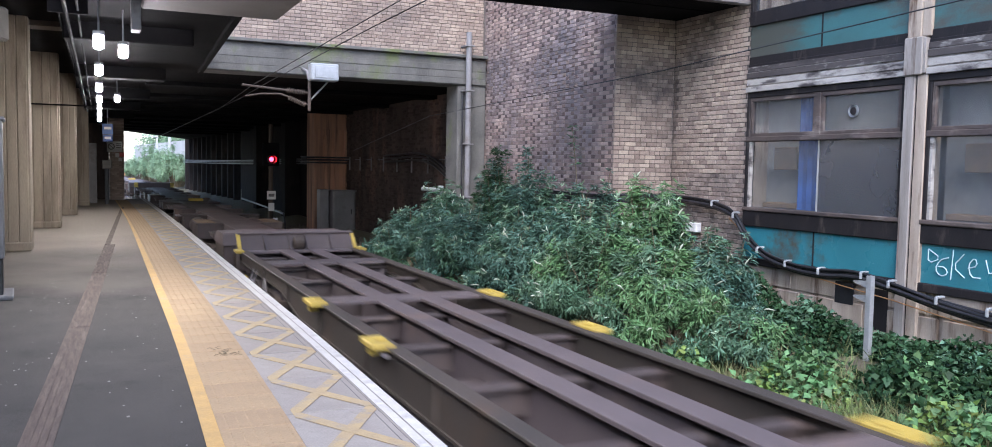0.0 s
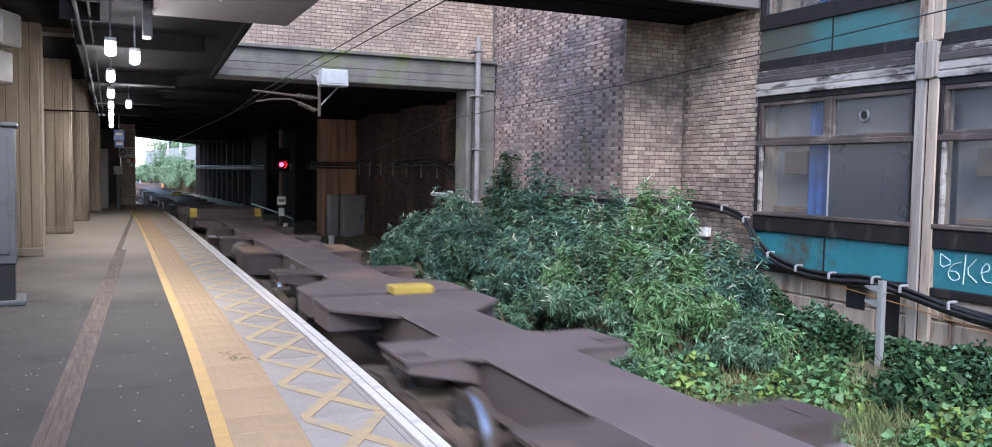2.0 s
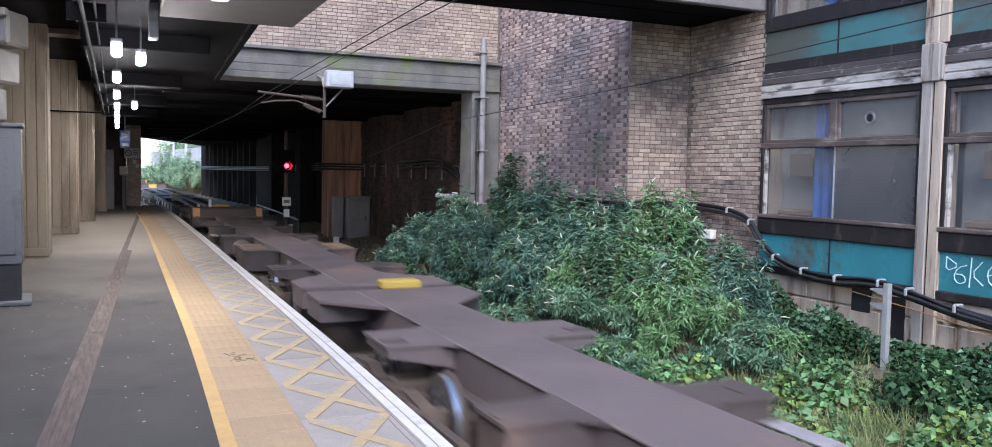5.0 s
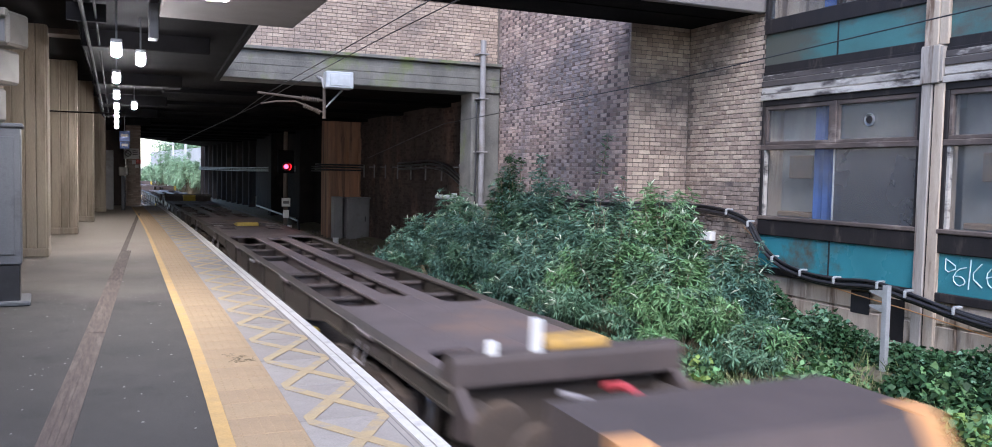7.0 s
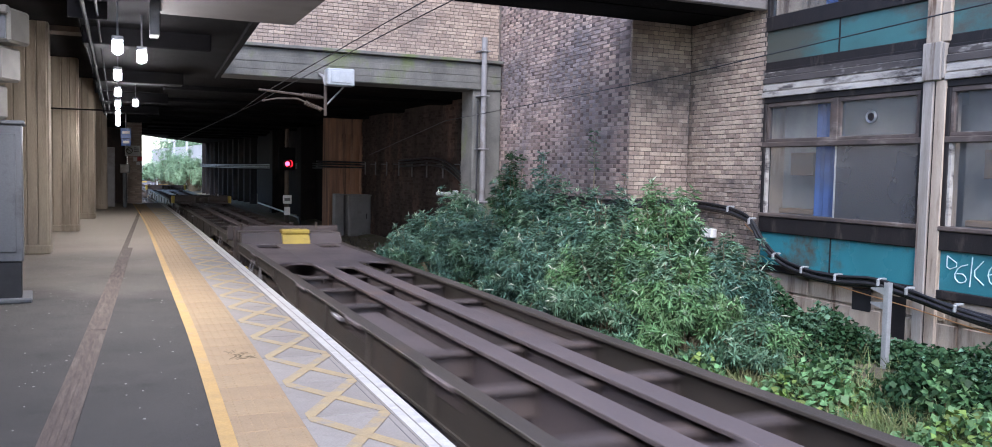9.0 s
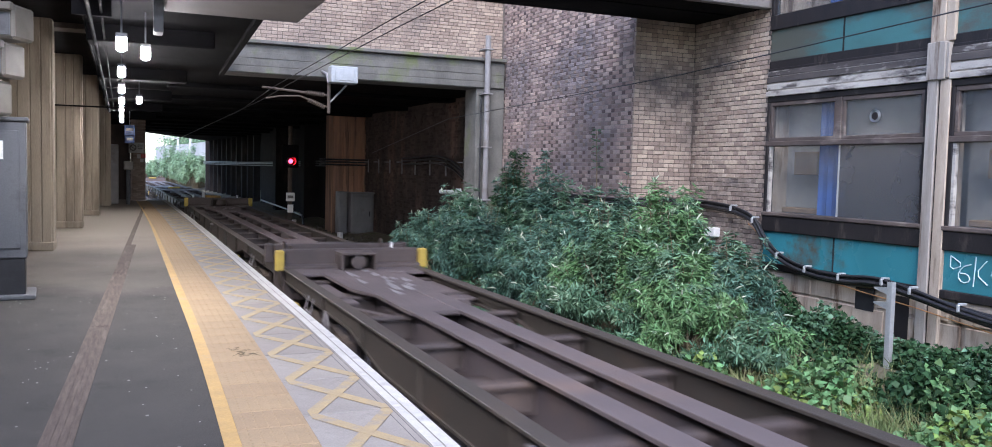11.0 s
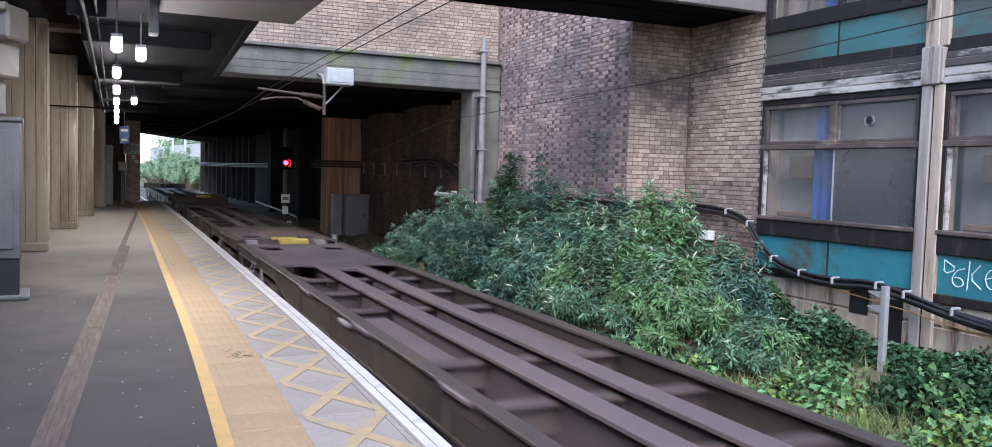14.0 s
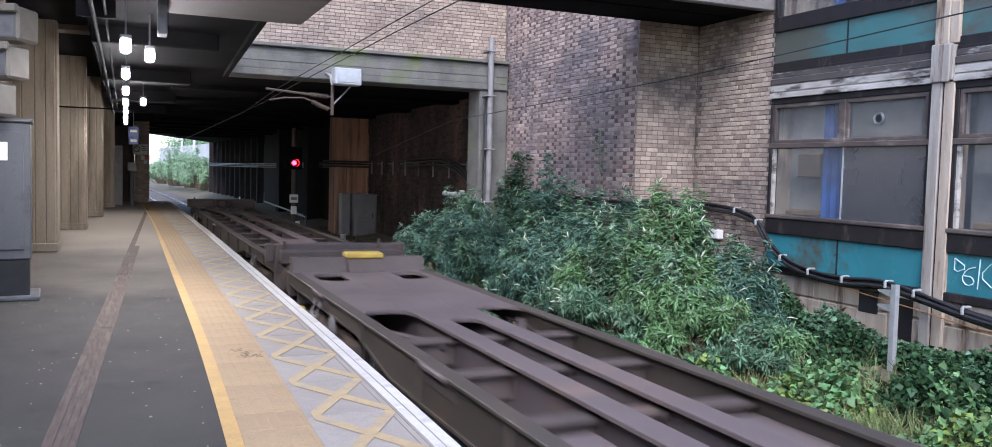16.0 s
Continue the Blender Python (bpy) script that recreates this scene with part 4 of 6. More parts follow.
        part("edge_bead", Build().box(X - 0.02, X + 0.04, y1 - 0.115, y1 - 0.07, 1.16, 2.18, 0.005), "peel", w)
        part("sill", Build().box(X - 0.07, X + 0.1, y0, y1, 1.1, 1.16, 0.012), "wood", w)
        part("lower_rail", Build().box(X - 0.045, X + 0.1, y0, y1, 0.86, 1.1, 0.012), "dark_frame", w, "dark stained timber rail")
        v = part("vent", Build().lathe([(0.085, 0), (0.085, 0.02), (0.06, 0.03), (0.06, 0)], "x", 18, None, False), "galv", w, "round window vent")
        v.location = (X - 0.012, ym - 0.62, 2.56)
        part("vent_hub", Build().lathe([(0.05, 0), (0.05, 0.012)], "x", 14), "dark_frame", v)
        # spandrel
        for a, c in ((y0, ym - 0.012), (ym + 0.012, y1)):
            part("spandrel_panel", Build().box(X + 0.0, X + 0.03, a, c, 0.37, 0.86, 0.003), "teal", ho, "stained teal glass spandrel")
        part("panel_joint", Build().box(X - 0.005, X + 0.03, ym - 0.012, ym + 0.012, 0.36, 0.86), "dark_frame", ho)
        part("base_rail", Build().box(X - 0.05, X + 0.05, y0, y1, 0.26, 0.37, 0.01), "dark_frame", ho)
        # upper storey
        part("upper_rail", Build().box(X - 0.02, X + 0.1, y0, y1, 3.36, 3.5, 0.01).box(X - 0.03, X + 0.1, y0, y1, 3.34, 3.38, 0.005), "dark_frame", ho)
        for a, c in ((y0, ym - 0.012), (ym + 0.012, y1)):
            part("spandrel_panel", Build().box(X + 0.0, X + 0.03, a, c, 3.5, 3.97, 0.003), "teal_grimy", ho, "stained teal glass spandrel")
        part("panel_joint", Build().box(X - 0.005, X + 0.03, ym - 0.012, ym + 0.012, 3.5, 3.97), "dark_frame", ho)
        u = part("window", Build().box(X - 0.04, X + 0.1, y0, y1, 3.97, 4.2, 0.01), "dark_frame", ho, "dark timber window")
        part("jamb", Build().box(X - 0.03, X + 0.1, y0, y0 + 0.07, 4.2, 6.4, 0.008), "dark_frame", u)
        part("jamb", Build().box(X - 0.03, X + 0.1, y1 - 0.07, y1, 4.2, 6.4, 0.008), "dark_frame", u)
        part("mullion", Build().box(X - 0.03, X + 0.1, ym - 0.03, ym + 0.03, 4.2, 6.4, 0.008), "dark_frame", u)
        part("head", Build().box(X - 0.03, X + 0.1, y0, y1, 6.4, 6.6), "dark_frame", u)
        for a, c in ((y0 + 0.07, ym - 0.03), (ym + 0.03, y1 - 0.07)):
            part("pane", Build().box(X + 0.03, X + 0.036, a, c, 4.2, 6.4), "pane", u).visible_shadow = False
        # room behind
        if near:
            part("blind", Build().prism([(X + 0.16 + 0.03 * math.sin(i * 2.2), ym + 0.02 + i * 0.058) for i in range(10)] + [(X + 0.2, ym + 0.54), (X + 0.2, ym + 0.02)], 0.95, 2.85), "curtain", w, "blue cloth blind")
            part("blind", Build().box(X + 0.12, X + 0.15, ym + 0.1, ym + 0.4, 4.2, 6.3), "curtain", u, "blue cloth blind")
            part("inner_wall", Build().box(X + 0.45, X + 0.5, y0 - 0.1, y1 + 0.05, 0.3, 2.95), "room", ho)
            part("cupboard", Build().box(X + 0.22, X + 0.45, ym + 0.62, ym + 1.1, 1.75, 2.1, 0.01), "board", ho)
            part("shelf_box", Build().box(X + 0.2, X + 0.45, ym + 0.4, ym + 1.3, 1.16, 1.24, 0.01), "board", ho)
    # sprayed tag on the second bay's spandrel
    g = part("sprayed_tag", Build(), "graffiti", ho, "pale sprayed tag")
    b = Build()
    y = lambda v: 7.32 - v
    strokes = (((0.02, 0.80), (0.02, 0.62), (0.2, 0.70), (0.02, 0.80)), ((0.3, 0.72), (0.18, 0.68), (0.12, 0.56), (0.2, 0.48), (0.3, 0.52), (0.26, 0.6), (0.16, 0.6)),
               ((0.36, 0.82), (0.34, 0.46)), ((0.5, 0.78), (0.36, 0.62), (0.52, 0.5)), ((0.56, 0.62), (0.68, 0.66), (0.64, 0.76), (0.56, 0.66), (0.6, 0.52), (0.72, 0.52)),
               ((0.78, 0.74), (0.84, 0.54), (0.92, 0.76)))
    for s in strokes:
        q = [s[0]] + [((s[i][0] * (1 - u) + s[i + 1][0] * u), (s[i][1] * (1 - u) + s[i + 1][1] * u)) for i in range(len(s) - 1) for u in (0.25, 0.75)] + [s[-1]]
        b.tube([(X - 0.006, y(a), z) for a, z in q], 0.0075, 5)
    g.data = fix(b.mesh("sprayed_tag", "graffiti"))


def cables():
    def cable(name, pts, r, label):
        cu = bpy.data.curves.new(name, "CURVE")
        cu.dimensions, cu.bevel_depth, cu.bevel_resolution = "3D", r, 2
        s = cu.splines.new("BEZIER")
        s.bezier_points.add(len(pts) - 1)
        for p, q in zip(s.bezier_points, pts):
            p.co, p.handle_left_type, p.handle_right_type = q, "AUTO", "AUTO"
        tmp = new(name, cu)
        me = bpy.data.meshes.new_from_object(tmp.evaluated_get(bpy.context.evaluated_depsgraph_get()))
        bpy.data.objects.remove(tmp)
        me.materials.clear()
        me.materials.append(M["black"])
        return tagged(new(name, me), label, "cable", "cable run")

    base = [(7.9, 18.0, 1.28), (8.02, 16.5, 1.25), (8.02, 14.0, 1.22), (8.02, 12.75, 1.22), (8.15, 12.56, 1.23), (9.2, 12.52, 1.22), (9.24, 11.7, 1.2), (9.22, 11.1, 1.13), (9.2, 10.75, 1.02),
            (9.17, 10.45, 0.75), (9.16, 10.1, 0.52), (9.15, 9.6, 0.38), (9.14, 8.9, 0.33), (9.13, 8.2, 0.37), (9.08, 7.6, 0.31), (9.1, 6.9, 0.2), (9.1, 5.6, 0.12), (9.1, 3.0, 0.1), (9.1, -10, 0.1)]
    for i, (dx, dz, r) in enumerate(((0, 0, 0.029), (-0.045, -0.035, 0.028), (0.012, -0.07, 0.027), (-0.04, 0.04, 0.021))):
        cable("power_cable", [(x + dx, y, z + dz - 0.03 * i * max(0, 7.8 - y) * (y > 4) * 0.5) for x, y, z in base], r, "thick black cable sagging along the walls")
    for y, x, z in ((11.3, 9.24, 1.16), (10.72, 9.2, 1.0), (10.1, 9.16, 0.5), (9.5, 9.15, 0.36), (8.85, 9.14, 0.33), (8.1, 9.13, 0.36), (7.62, 9.08, 0.31), (6.95, 9.1, 0.2), (6.3, 9.1, 0.16)):
        h = thing("cable_hanger", "small galvanised cable hanger on the wall", "bracket", "cable hangers")
        part("strap", Build().box(x - 0.07, x + 0.05, y - 0.025, y + 0.025, z + 0.045, z + 0.075, 0.008).box(x - 0.1, x - 0.065, y - 0.018, y + 0.018, z - 0.03, z + 0.06, 0.008), "galv", h)
    wr = thing("earth_wire", "thin rusty wire strung along the base wall", "wire")
    part("wire", Build().tube([(9.2, 10.9, 0.95), (9.18, 10.3, 0.62), (9.2, 9.6, 0.3), (9.22, 8.6, 0.18), (9.2, 7.7, 0.1), (9.15, 6.0, -0.1), (9.15, 2.0, -0.2)], 0.008, 5), "orange", wr)
    po = thing("cable_post", "galvanised steel cable post in the undergrowth", "post", at=pose(8.55, 7.5, -0.95))
    part("channel", Build().box(-0.034, 0.034, -0.04, -0.032, 0, 1.42, 0.003).box(-0.034, -0.026, -0.035, 0.035, 0, 1.42, 0.003).box(0.026, 0.034, -0.035, 0.035, 0, 1.42, 0.003), "galv", po)
    for z in (1.33, 1.15):
        part("arm", Build().prism([(-0.28, z), (0.0, z + 0.03), (0.0, z - 0.09), (-0.28, z - 0.02)], -0.01, 0.01, "x", Matrix.Rotation(math.pi, 4, "Z") @ Matrix.Translation((0, 0.03, 0))), "galv", po)
    ub = thing("utility_box", "small white utility box on the brick pier", "box")
    part("body", Build().box(9.2, 9.33, 11.75, 12.05, 0.66, 0.82, 0.015), "white_pipe", ub)
    cd = thing("conduit", "short grey conduit on the wall corner", "pipe")
    part("tube", Build().tube([(8.16, 12.6, 0.75), (8.16, 12.6, 1.2)], 0.03, 8), "galv", cd)
    # runs and brackets in the tunnel
    pts = [(7.75, 18.4, 1.3), (7.95, 19.5, 1.35), (8.1, 22.0, 1.9), (8.1, 25.0, 1.92), (8.1, 30.8, 1.85), (7.0, 30.9, 1.85), (7.0, 32.3, 1.85), (8.1, 32.5, 1.8), (8.0, 38, 1.8), (7.8, 46, 1.75), (7.4, 58, 1.7), (6.4, 77, 1.7)]
    for dz in (0, 0.09, -0.1):
        cable("tunnel_cable", [(x, y, z + dz) for x, y, z in pts], 0.03, "black cable clipped along the tunnel wall")
    for i in range(16):
        y = 20.8 + i * 1.35
        if 30.5 < y < 32.6:
            continue
        h = thing("cable_bracket", "pale steel cable bracket on the tunnel wall", "bracket", "tunnel brackets")
        part("upright", Build().box(8.16, 8.2, y, y + 0.035, 1.5, 1.96, 0.006), "cabinet", h)
        part("arm", Build().box(8.0, 8.16, y, y + 0.035, 1.86, 1.89, 0.006), "cabinet", h)
    # small pale boxes and pipes at the portal
    h = thing("junction_box", "pale cable joint on the portal pillar", "box")
    part("body", Build().tube([(7.1, 19.6, 1.15), (7.6, 18.6, 1.12)], 0.05, 8), "galv", h)
    part("clamp", Build().box(7.3, 7.42, 19.0, 19.1, 1.05, 1.24, 0.01), "galv", h)


def line_gear():
    b = lambda: Build()
    s = thing("signal", "railway colour-light signal showing red on a dark post", "signal", at=pose(5.42, 30.5, -0.95))
    part("post", b().tube([(0, 0, 0), (0, 0, 4.0)], 0.075, 10), "steel_dark", s)
    hd = part("head", b().box(-0.28, 0.28, -0.12, 0.15, 2.55, 3.35, 0.03), "soffit", s)
    part("hood", b().lathe([(0.15, -0.42), (0.15, -0.12), (0.135, -0.12), (0.135, -0.42)], "y", 18, Matrix.Translation((0, 0, 2.78)), False), "black", hd)
    part("lens", b().lathe([(0.001, -0.15), (0.06, -0.145), (0.08, -0.125), (0.08, -0.12)], "y", 20, Matrix.Translation((0, 0, 2.78))), "red_lamp", hd, "glowing red lens")
    part("plate", b().box(-0.15, 0.15, -0.13, -0.1, 1.38, 1.68, 0.01), "sign_white", s, "white identification plate")
    part("text_bar", b().box(-0.1, 0.1, -0.137, -0.13, 1.48, 1.58), "bolt", s)
    part("plate", b().box(-0.1, 0.1, -0.13, -0.1, 0.98, 1.26, 0.01), "sign_white", s)
    part("base", b().box(-0.3, 0.3, -0.3, 0.3, -0.1, 0.12, 0.02), "concrete", s)
    lc = thing("location_cabinet", "grey steel trackside cabinet standing by the tunnel wall", "cabinet", at=pose(7.4, 29.6, -0.68))
    part("body", b().box(0.0, 0.82, 0, 0.6, 0, 1.42, 0.02), "cabinet", lc)
    part("door", b().box(0.05, 0.77, -0.025, 0, 0.06, 1.34, 0.012), "cabinet", lc)
    part("lid", b().box(-0.03, 0.85, -0.05, 0.63, 1.42, 1.47, 0.01), "cabinet", lc)
    part("handle", b().box(0.64, 0.67, -0.045, -0.025, 0.62, 0.8, 0.005), "black", lc)
    lc2 = thing("location_cabinet", "narrow grey steel trackside cabinet by the tunnel wall", "cabinet", at=pose(7.02, 29.9, -0.7))
    part("body", b().box(0, 0.32, 0, 0.5, 0, 1.5, 0.02), "cabinet", lc2)
    part("door", b().box(0.03, 0.29, -0.02, 0, 0.1, 1.42, 0.01), "cabinet", lc2)
    for x, y, h in ((6.3, 26.6, 0.5), (5.75, 31.5, 0.6)):
        m = thing("marker_post", "short white plastic marker post in the cess", "post", "marker posts", pose(x, y, -0.92))
        part("tube", b().tube([(0, 0, 0), (0, 0, h)], 0.09, 10), "white_pipe", m)
        part("cap", b().tube([(0, 0, h), (0, 0, h + 0.03)], 0.1, 10), "white_pipe", m)
    tr = thing("cess_pipe", "black drain pipe bending down beside the signal", "pipe")
    part("pipe_body", b().tube([(6.4, 44, -0.1), (6.3, 36, -0.15), (6.25, 32.5, -0.2), (6.2, 32.0, -0.5), (6.2, 31.9, -1.0)], 0.04, 8), "black", tr)
    # overhead line
    bx = thing("insulator_box", "grey steel box on the overhead-line bracket", "box", at=pose(4.12, 17.3, 3.55))
    part("body", b().box(-0.28, 0.28, -0.15, 0.15, -0.17, 0.17, 0.02), "galv", bx)
    part("front_panel", b().box(-0.2, 0.2, -0.165, -0.15, -0.12, 0.12, 0.01), "galv", bx)
    part("mounting_arm", b().box(-0.05, 0.05, 0.15, 0.8, 0.0, 0.1, 0.01), "galv", bx)
    ct = thing("cantilever", "overhead-line cantilever with insulators on a drop tube", "bracket")
    part("drop_tube", b().tube([(3.88, 17.5, 3.4), (3.88, 17.5, 2.78)], 0.035, 8), "steel_dark", ct)
    part("top_tube", b().tube([(3.88, 17.5, 3.14), (2.55, 17.5, 3.24)], 0.025, 8), "steel_dark", ct)
    part("registration_arm", b().tube([(3.86, 17.5, 2.9), (3.3, 17.5, 3.1), (2.9, 17.5, 3.08), (2.62, 17.5, 3.02)], 0.018, 8), "steel_dark", ct)
    part("brace", b().tube([(3.9, 17.5, 3.0), (4.25, 17.5, 3.38)], 0.018, 8), "cabinet", ct)
    part("wall_arm", b().tube([(3.88, 17.5, 3.38), (3.88, 17.7, 3.6), (3.88, 18.2, 3.7)], 0.03, 8), "cabinet", ct)
    for (x0, z0, x1, z1) in ((3.78, 3.15, 3.4, 3.18), (3.8, 2.9, 3.42, 3.05)):
        pr = []
        for i in range(9):
            pr += [(0.03, i * 0.042), (0.055, i * 0.042 + 0.012), (0.03, i * 0.042 + 0.026)]
        d = Vector((x1 - x0, 0, z1 - z0))
        q = Matrix.Translation((x0, 17.5, z0)) @ d.to_track_quat("Z", "Y").to_matrix().to_4x4()
        part("insulator", b().lathe(pr, "z", 12, q), "steel_dark", ct)
    for name, pts, r in (("contact_wire", [(2.85, 70, 2.9), (2.9, 24, 3.12), (2.75, 17.5, 3.24), (3.2, 11, 3.62), (3.6, 4.0, 3.95), (3.6, -40, 4.2)], 0.008),
                         ("catenary_wire", [(2.95, 70, 2.95), (3.15, 22, 3.28), (3.08, 17.5, 3.33), (3.45, 11.5, 3.62), (3.9, 5.0, 3.9), (3.9, -40, 4.3)], 0.008),
                         ("feeder_wire", [(8.24, 30, 2.2), (6.75, 18.2, 2.83), (7.15, 10.0, 3.1), (7.3, 5.2, 3.36), (7.4, -10, 4.0)], 0.008)):
        w = thing(name, "thin dark overhead wire above the track", "wire", "overhead wires")
        part("wire", b().tube(pts, r, 5), "black", w)


# ---------------------------------------------------------------- container wagons
# A wagon's origin lies on the rail level below its middle; it rolls towards -y.
HALF = 1.1


def bogie(parent, y):
    bg = part("bogie", Build(), "steel_dark", parent)
    b = Build()
    for s in (-1, 1):
        x = s * 0.98
        b.prism([(-1.35, 0.42), (-1.1, 0.36), (-0.5, 0.30), (0.5, 0.30), (1.1, 0.36), (1.35, 0.42), (1.3, 0.6), (0.6, 0.66), (0.35, 0.58), (-0.35, 0.58), (-0.6, 0.66), (-1.3, 0.6)], x - 0.06, x + 0.06, "x")
        for yy in (-0.9, 0.9):
            b.box(x - 0.11, x + 0.11, yy - 0.14, yy + 0.14, 0.32, 0.6, 0.03)
            b.box(x - 0.16, x + 0.16, yy - 0.3, yy - 0.2, 0.36, 0.62, 0.01).box(x - 0.16, x + 0.16, yy + 0.2, yy + 0.3, 0.36, 0.62, 0.01)
        b.lathe([(0.07, -0.1), (0.07, 0.1)], "z", 10, Matrix.Translation((x, -0.2, 0.5))).lathe([(0.07, -0.1), (0.07, 0.1)], "z", 10, Matrix.Translation((x, 0.2, 0.5)))
    b.box(-0.95, 0.95, -0.22, 0.22, 0.4, 0.62, 0.02)
    bg.data = fix(b.mesh("bogie", "steel_dark"))
    bg.location = (0, y, 0)
    for yy in (-0.9, 0.9):
        w = Build()
        for s in (-1, 1):
            w.lathe([(0.14, 0.70), (0.36, 0.71), (0.39, 0.69), (0.45, 0.685), (0.45, 0.70), (0.425, 0.72), (0.42, 0.80), (0.37, 0.805), (0.34, 0.77), (0.14, 0.78)] if s > 0 else
                    [(0.14, -0.78), (0.34, -0.77), (0.37, -0.805), (0.42, -0.80), (0.425, -0.72), (0.45, -0.70), (0.45, -0.685), (0.39, -0.69), (0.36, -0.71), (0.14, -0.70)], "x", 30)
        w.lathe([(0.075, -0.72), (0.075, 0.72)], "x", 12)
        ws = part("wheelset", w, "steel_dark", parent)
        ws.matrix_parent_inverse = Matrix.Translation((0, y + yy, 0.42))
        for s in (-1, 1):
            x0, x1 = sorted((s * 0.722, s * 0.798))
            part("tread", Build().lathe([(0.4, x0), (0.4245, x0), (0.4235, x1), (0.4, x1)], "x", 30), "tread", ws, "bright polished wheel tread")


def buffers(parent, y, sgn):
    for x in (-0.86, 0.86):
        b = Build().lathe([(0.11, 0), (0.11, 0.26), (0.075, 0.26), (0.075, 0.42), (0.21, 0.44), (0.225, 0.47), (0.2, 0.48)], "y", 18)
        o = part("buffer", b, "steel_dark", parent)
        o.matrix_basis = pose(x, y, 0.78, 0, 0, 0 if sgn > 0 else 180)
    b = Build().tube([(0, y, 0.8), (0, y + sgn * 0.3, 0.78), (0.02, y + sgn * 0.52, 0.62), (0, y + sgn * 0.6, 0.5)], 0.045, 8)
    part("coupling", b, "steel_dark", parent)
    h = Build().tube([(0.32, y, 0.7), (0.34, y + sgn * 0.2, 0.55), (0.3, y + sgn * 0.45, 0.42), (0.22, y + sgn * 0.55, 0.5)], 0.025, 6)
    part("brake_hose", h, "black", parent)


def sides(w, L, olive=True):
    for s in (-1, 1):
        x0, x1 = sorted((s * (HALF - 0.15), s * HALF))
        b = Build().box(x0, x1, -L / 2, L / 2, DECK - 0.035, DECK, 0.006)
        xm = s * (HALF - 0.05)
        # fish-bellied web: shallow over the bogies, deeper between them
        h, a, c = L / 2, L / 2 - 4.3, L / 2 - 5.6
        deep = lambda y: 0.19 + 0.19 * min(1.0, max(0.0, (a - abs(y)) / (a - c)))
        low = [(-h, DECK - 0.19), (-a, DECK - 0.19), (-c, DECK - 0.38), (c, DECK - 0.38), (a, DECK - 0.19), (h, DECK - 0.19)]
        b.prism(low + [(h, DECK - 0.03), (-h, DECK - 0.03)], xm - 0.012, xm + 0.012, "x")
        b.prism(low + [(y, z - 0.025) for y, z in low[::-1]], x0 + 0.02, x1 - 0.02, "x")
        sill = part("side_sill", b, "steel_olive" if olive else "steel_brown", w)
        for i in range(int((L - 2) / 1.9)):
            y = -L / 2 + 1.4 + i * 1.9
            part("stiffener", Build().box(*sorted((xm + s * 0.012, xm + s * 0.05)), y, y + 0.03, DECK - min(deep(y), deep(y + 0.03)), DECK - 0.035), "steel_olive" if olive else "steel_brown", sill)


def plate(w, y0, y1, material="deck", x=HALF - 0.15, z=DECK - 0.004):
    return part("deck_plate", Build().box(-x, x, y0, y1, z - 0.04, z, 0.004), material, w)


def inner_beams(w, y0, y1, a=0.16, c=0.40):
    for s in (-1, 1):
        x0, x1 = sorted((s * a, s * c))
        xm = (x0 + x1) / 2
        part("centre_sill", Build().box(x0, x1, y0, y1, DECK - 0.045, DECK - 0.002, 0.006).box(xm - 0.02, xm + 0.02, y0, y1, DECK - 0.5, DECK - 0.045).box(x0, x1, y0, y1, DECK - 0.53, DECK - 0.5), "deck", w)


def cross(w, ys, drop=0.1, width=0.16, material="steel_brown", diag=()):
    for y in ys:
        b = Build().box(-HALF + 0.06, HALF - 0.06, y - width / 2, y + width / 2, DECK - drop - 0.03, DECK - drop, 0.005)
        b.box(-HALF + 0.06, HALF - 0.06, y - 0.012, y + 0.012, DECK - drop - 0.26, DECK - drop - 0.03)
        part("cross_member", b, material, w)
    for y0, y1, s in diag:
        d = Vector((s * 0.55, y1 - y0, 0))
        q = Matrix.Translation((s * 0.42, y0, DECK - drop - 0.07)) @ Matrix.Rotation(-math.atan2(d.x, d.y), 4, "Z")
        part("diagonal_brace", Build().box(-0.05, 0.05, 0, d.length, -0.03, 0.03, 0.005, q), material, w)


def spigots(w, ys, material="yellow"):
    for y in ys:
        for s in (-1, 1):
            x0, x1 = sorted((s * (HALF - 0.07), s * (HALF + 0.13)))
            k = part("container_spigot", Build().box(x0, x1, y - 0.22, y + 0.22, DECK - 0.03, DECK + 0.03, 0.012).box(*sorted((s * HALF, s * (HALF + 0.11))), y - 0.05, y + 0.05, DECK - 0.1, DECK - 0.03, 0.01), material, w, "folding container spigot plate")
            part("spigot_pin", Build().box(s * HALF - 0.045, s * HALF + 0.045, y - 0.05, y + 0.05, DECK + 0.02, DECK + 0.06, 0.015), material, k)


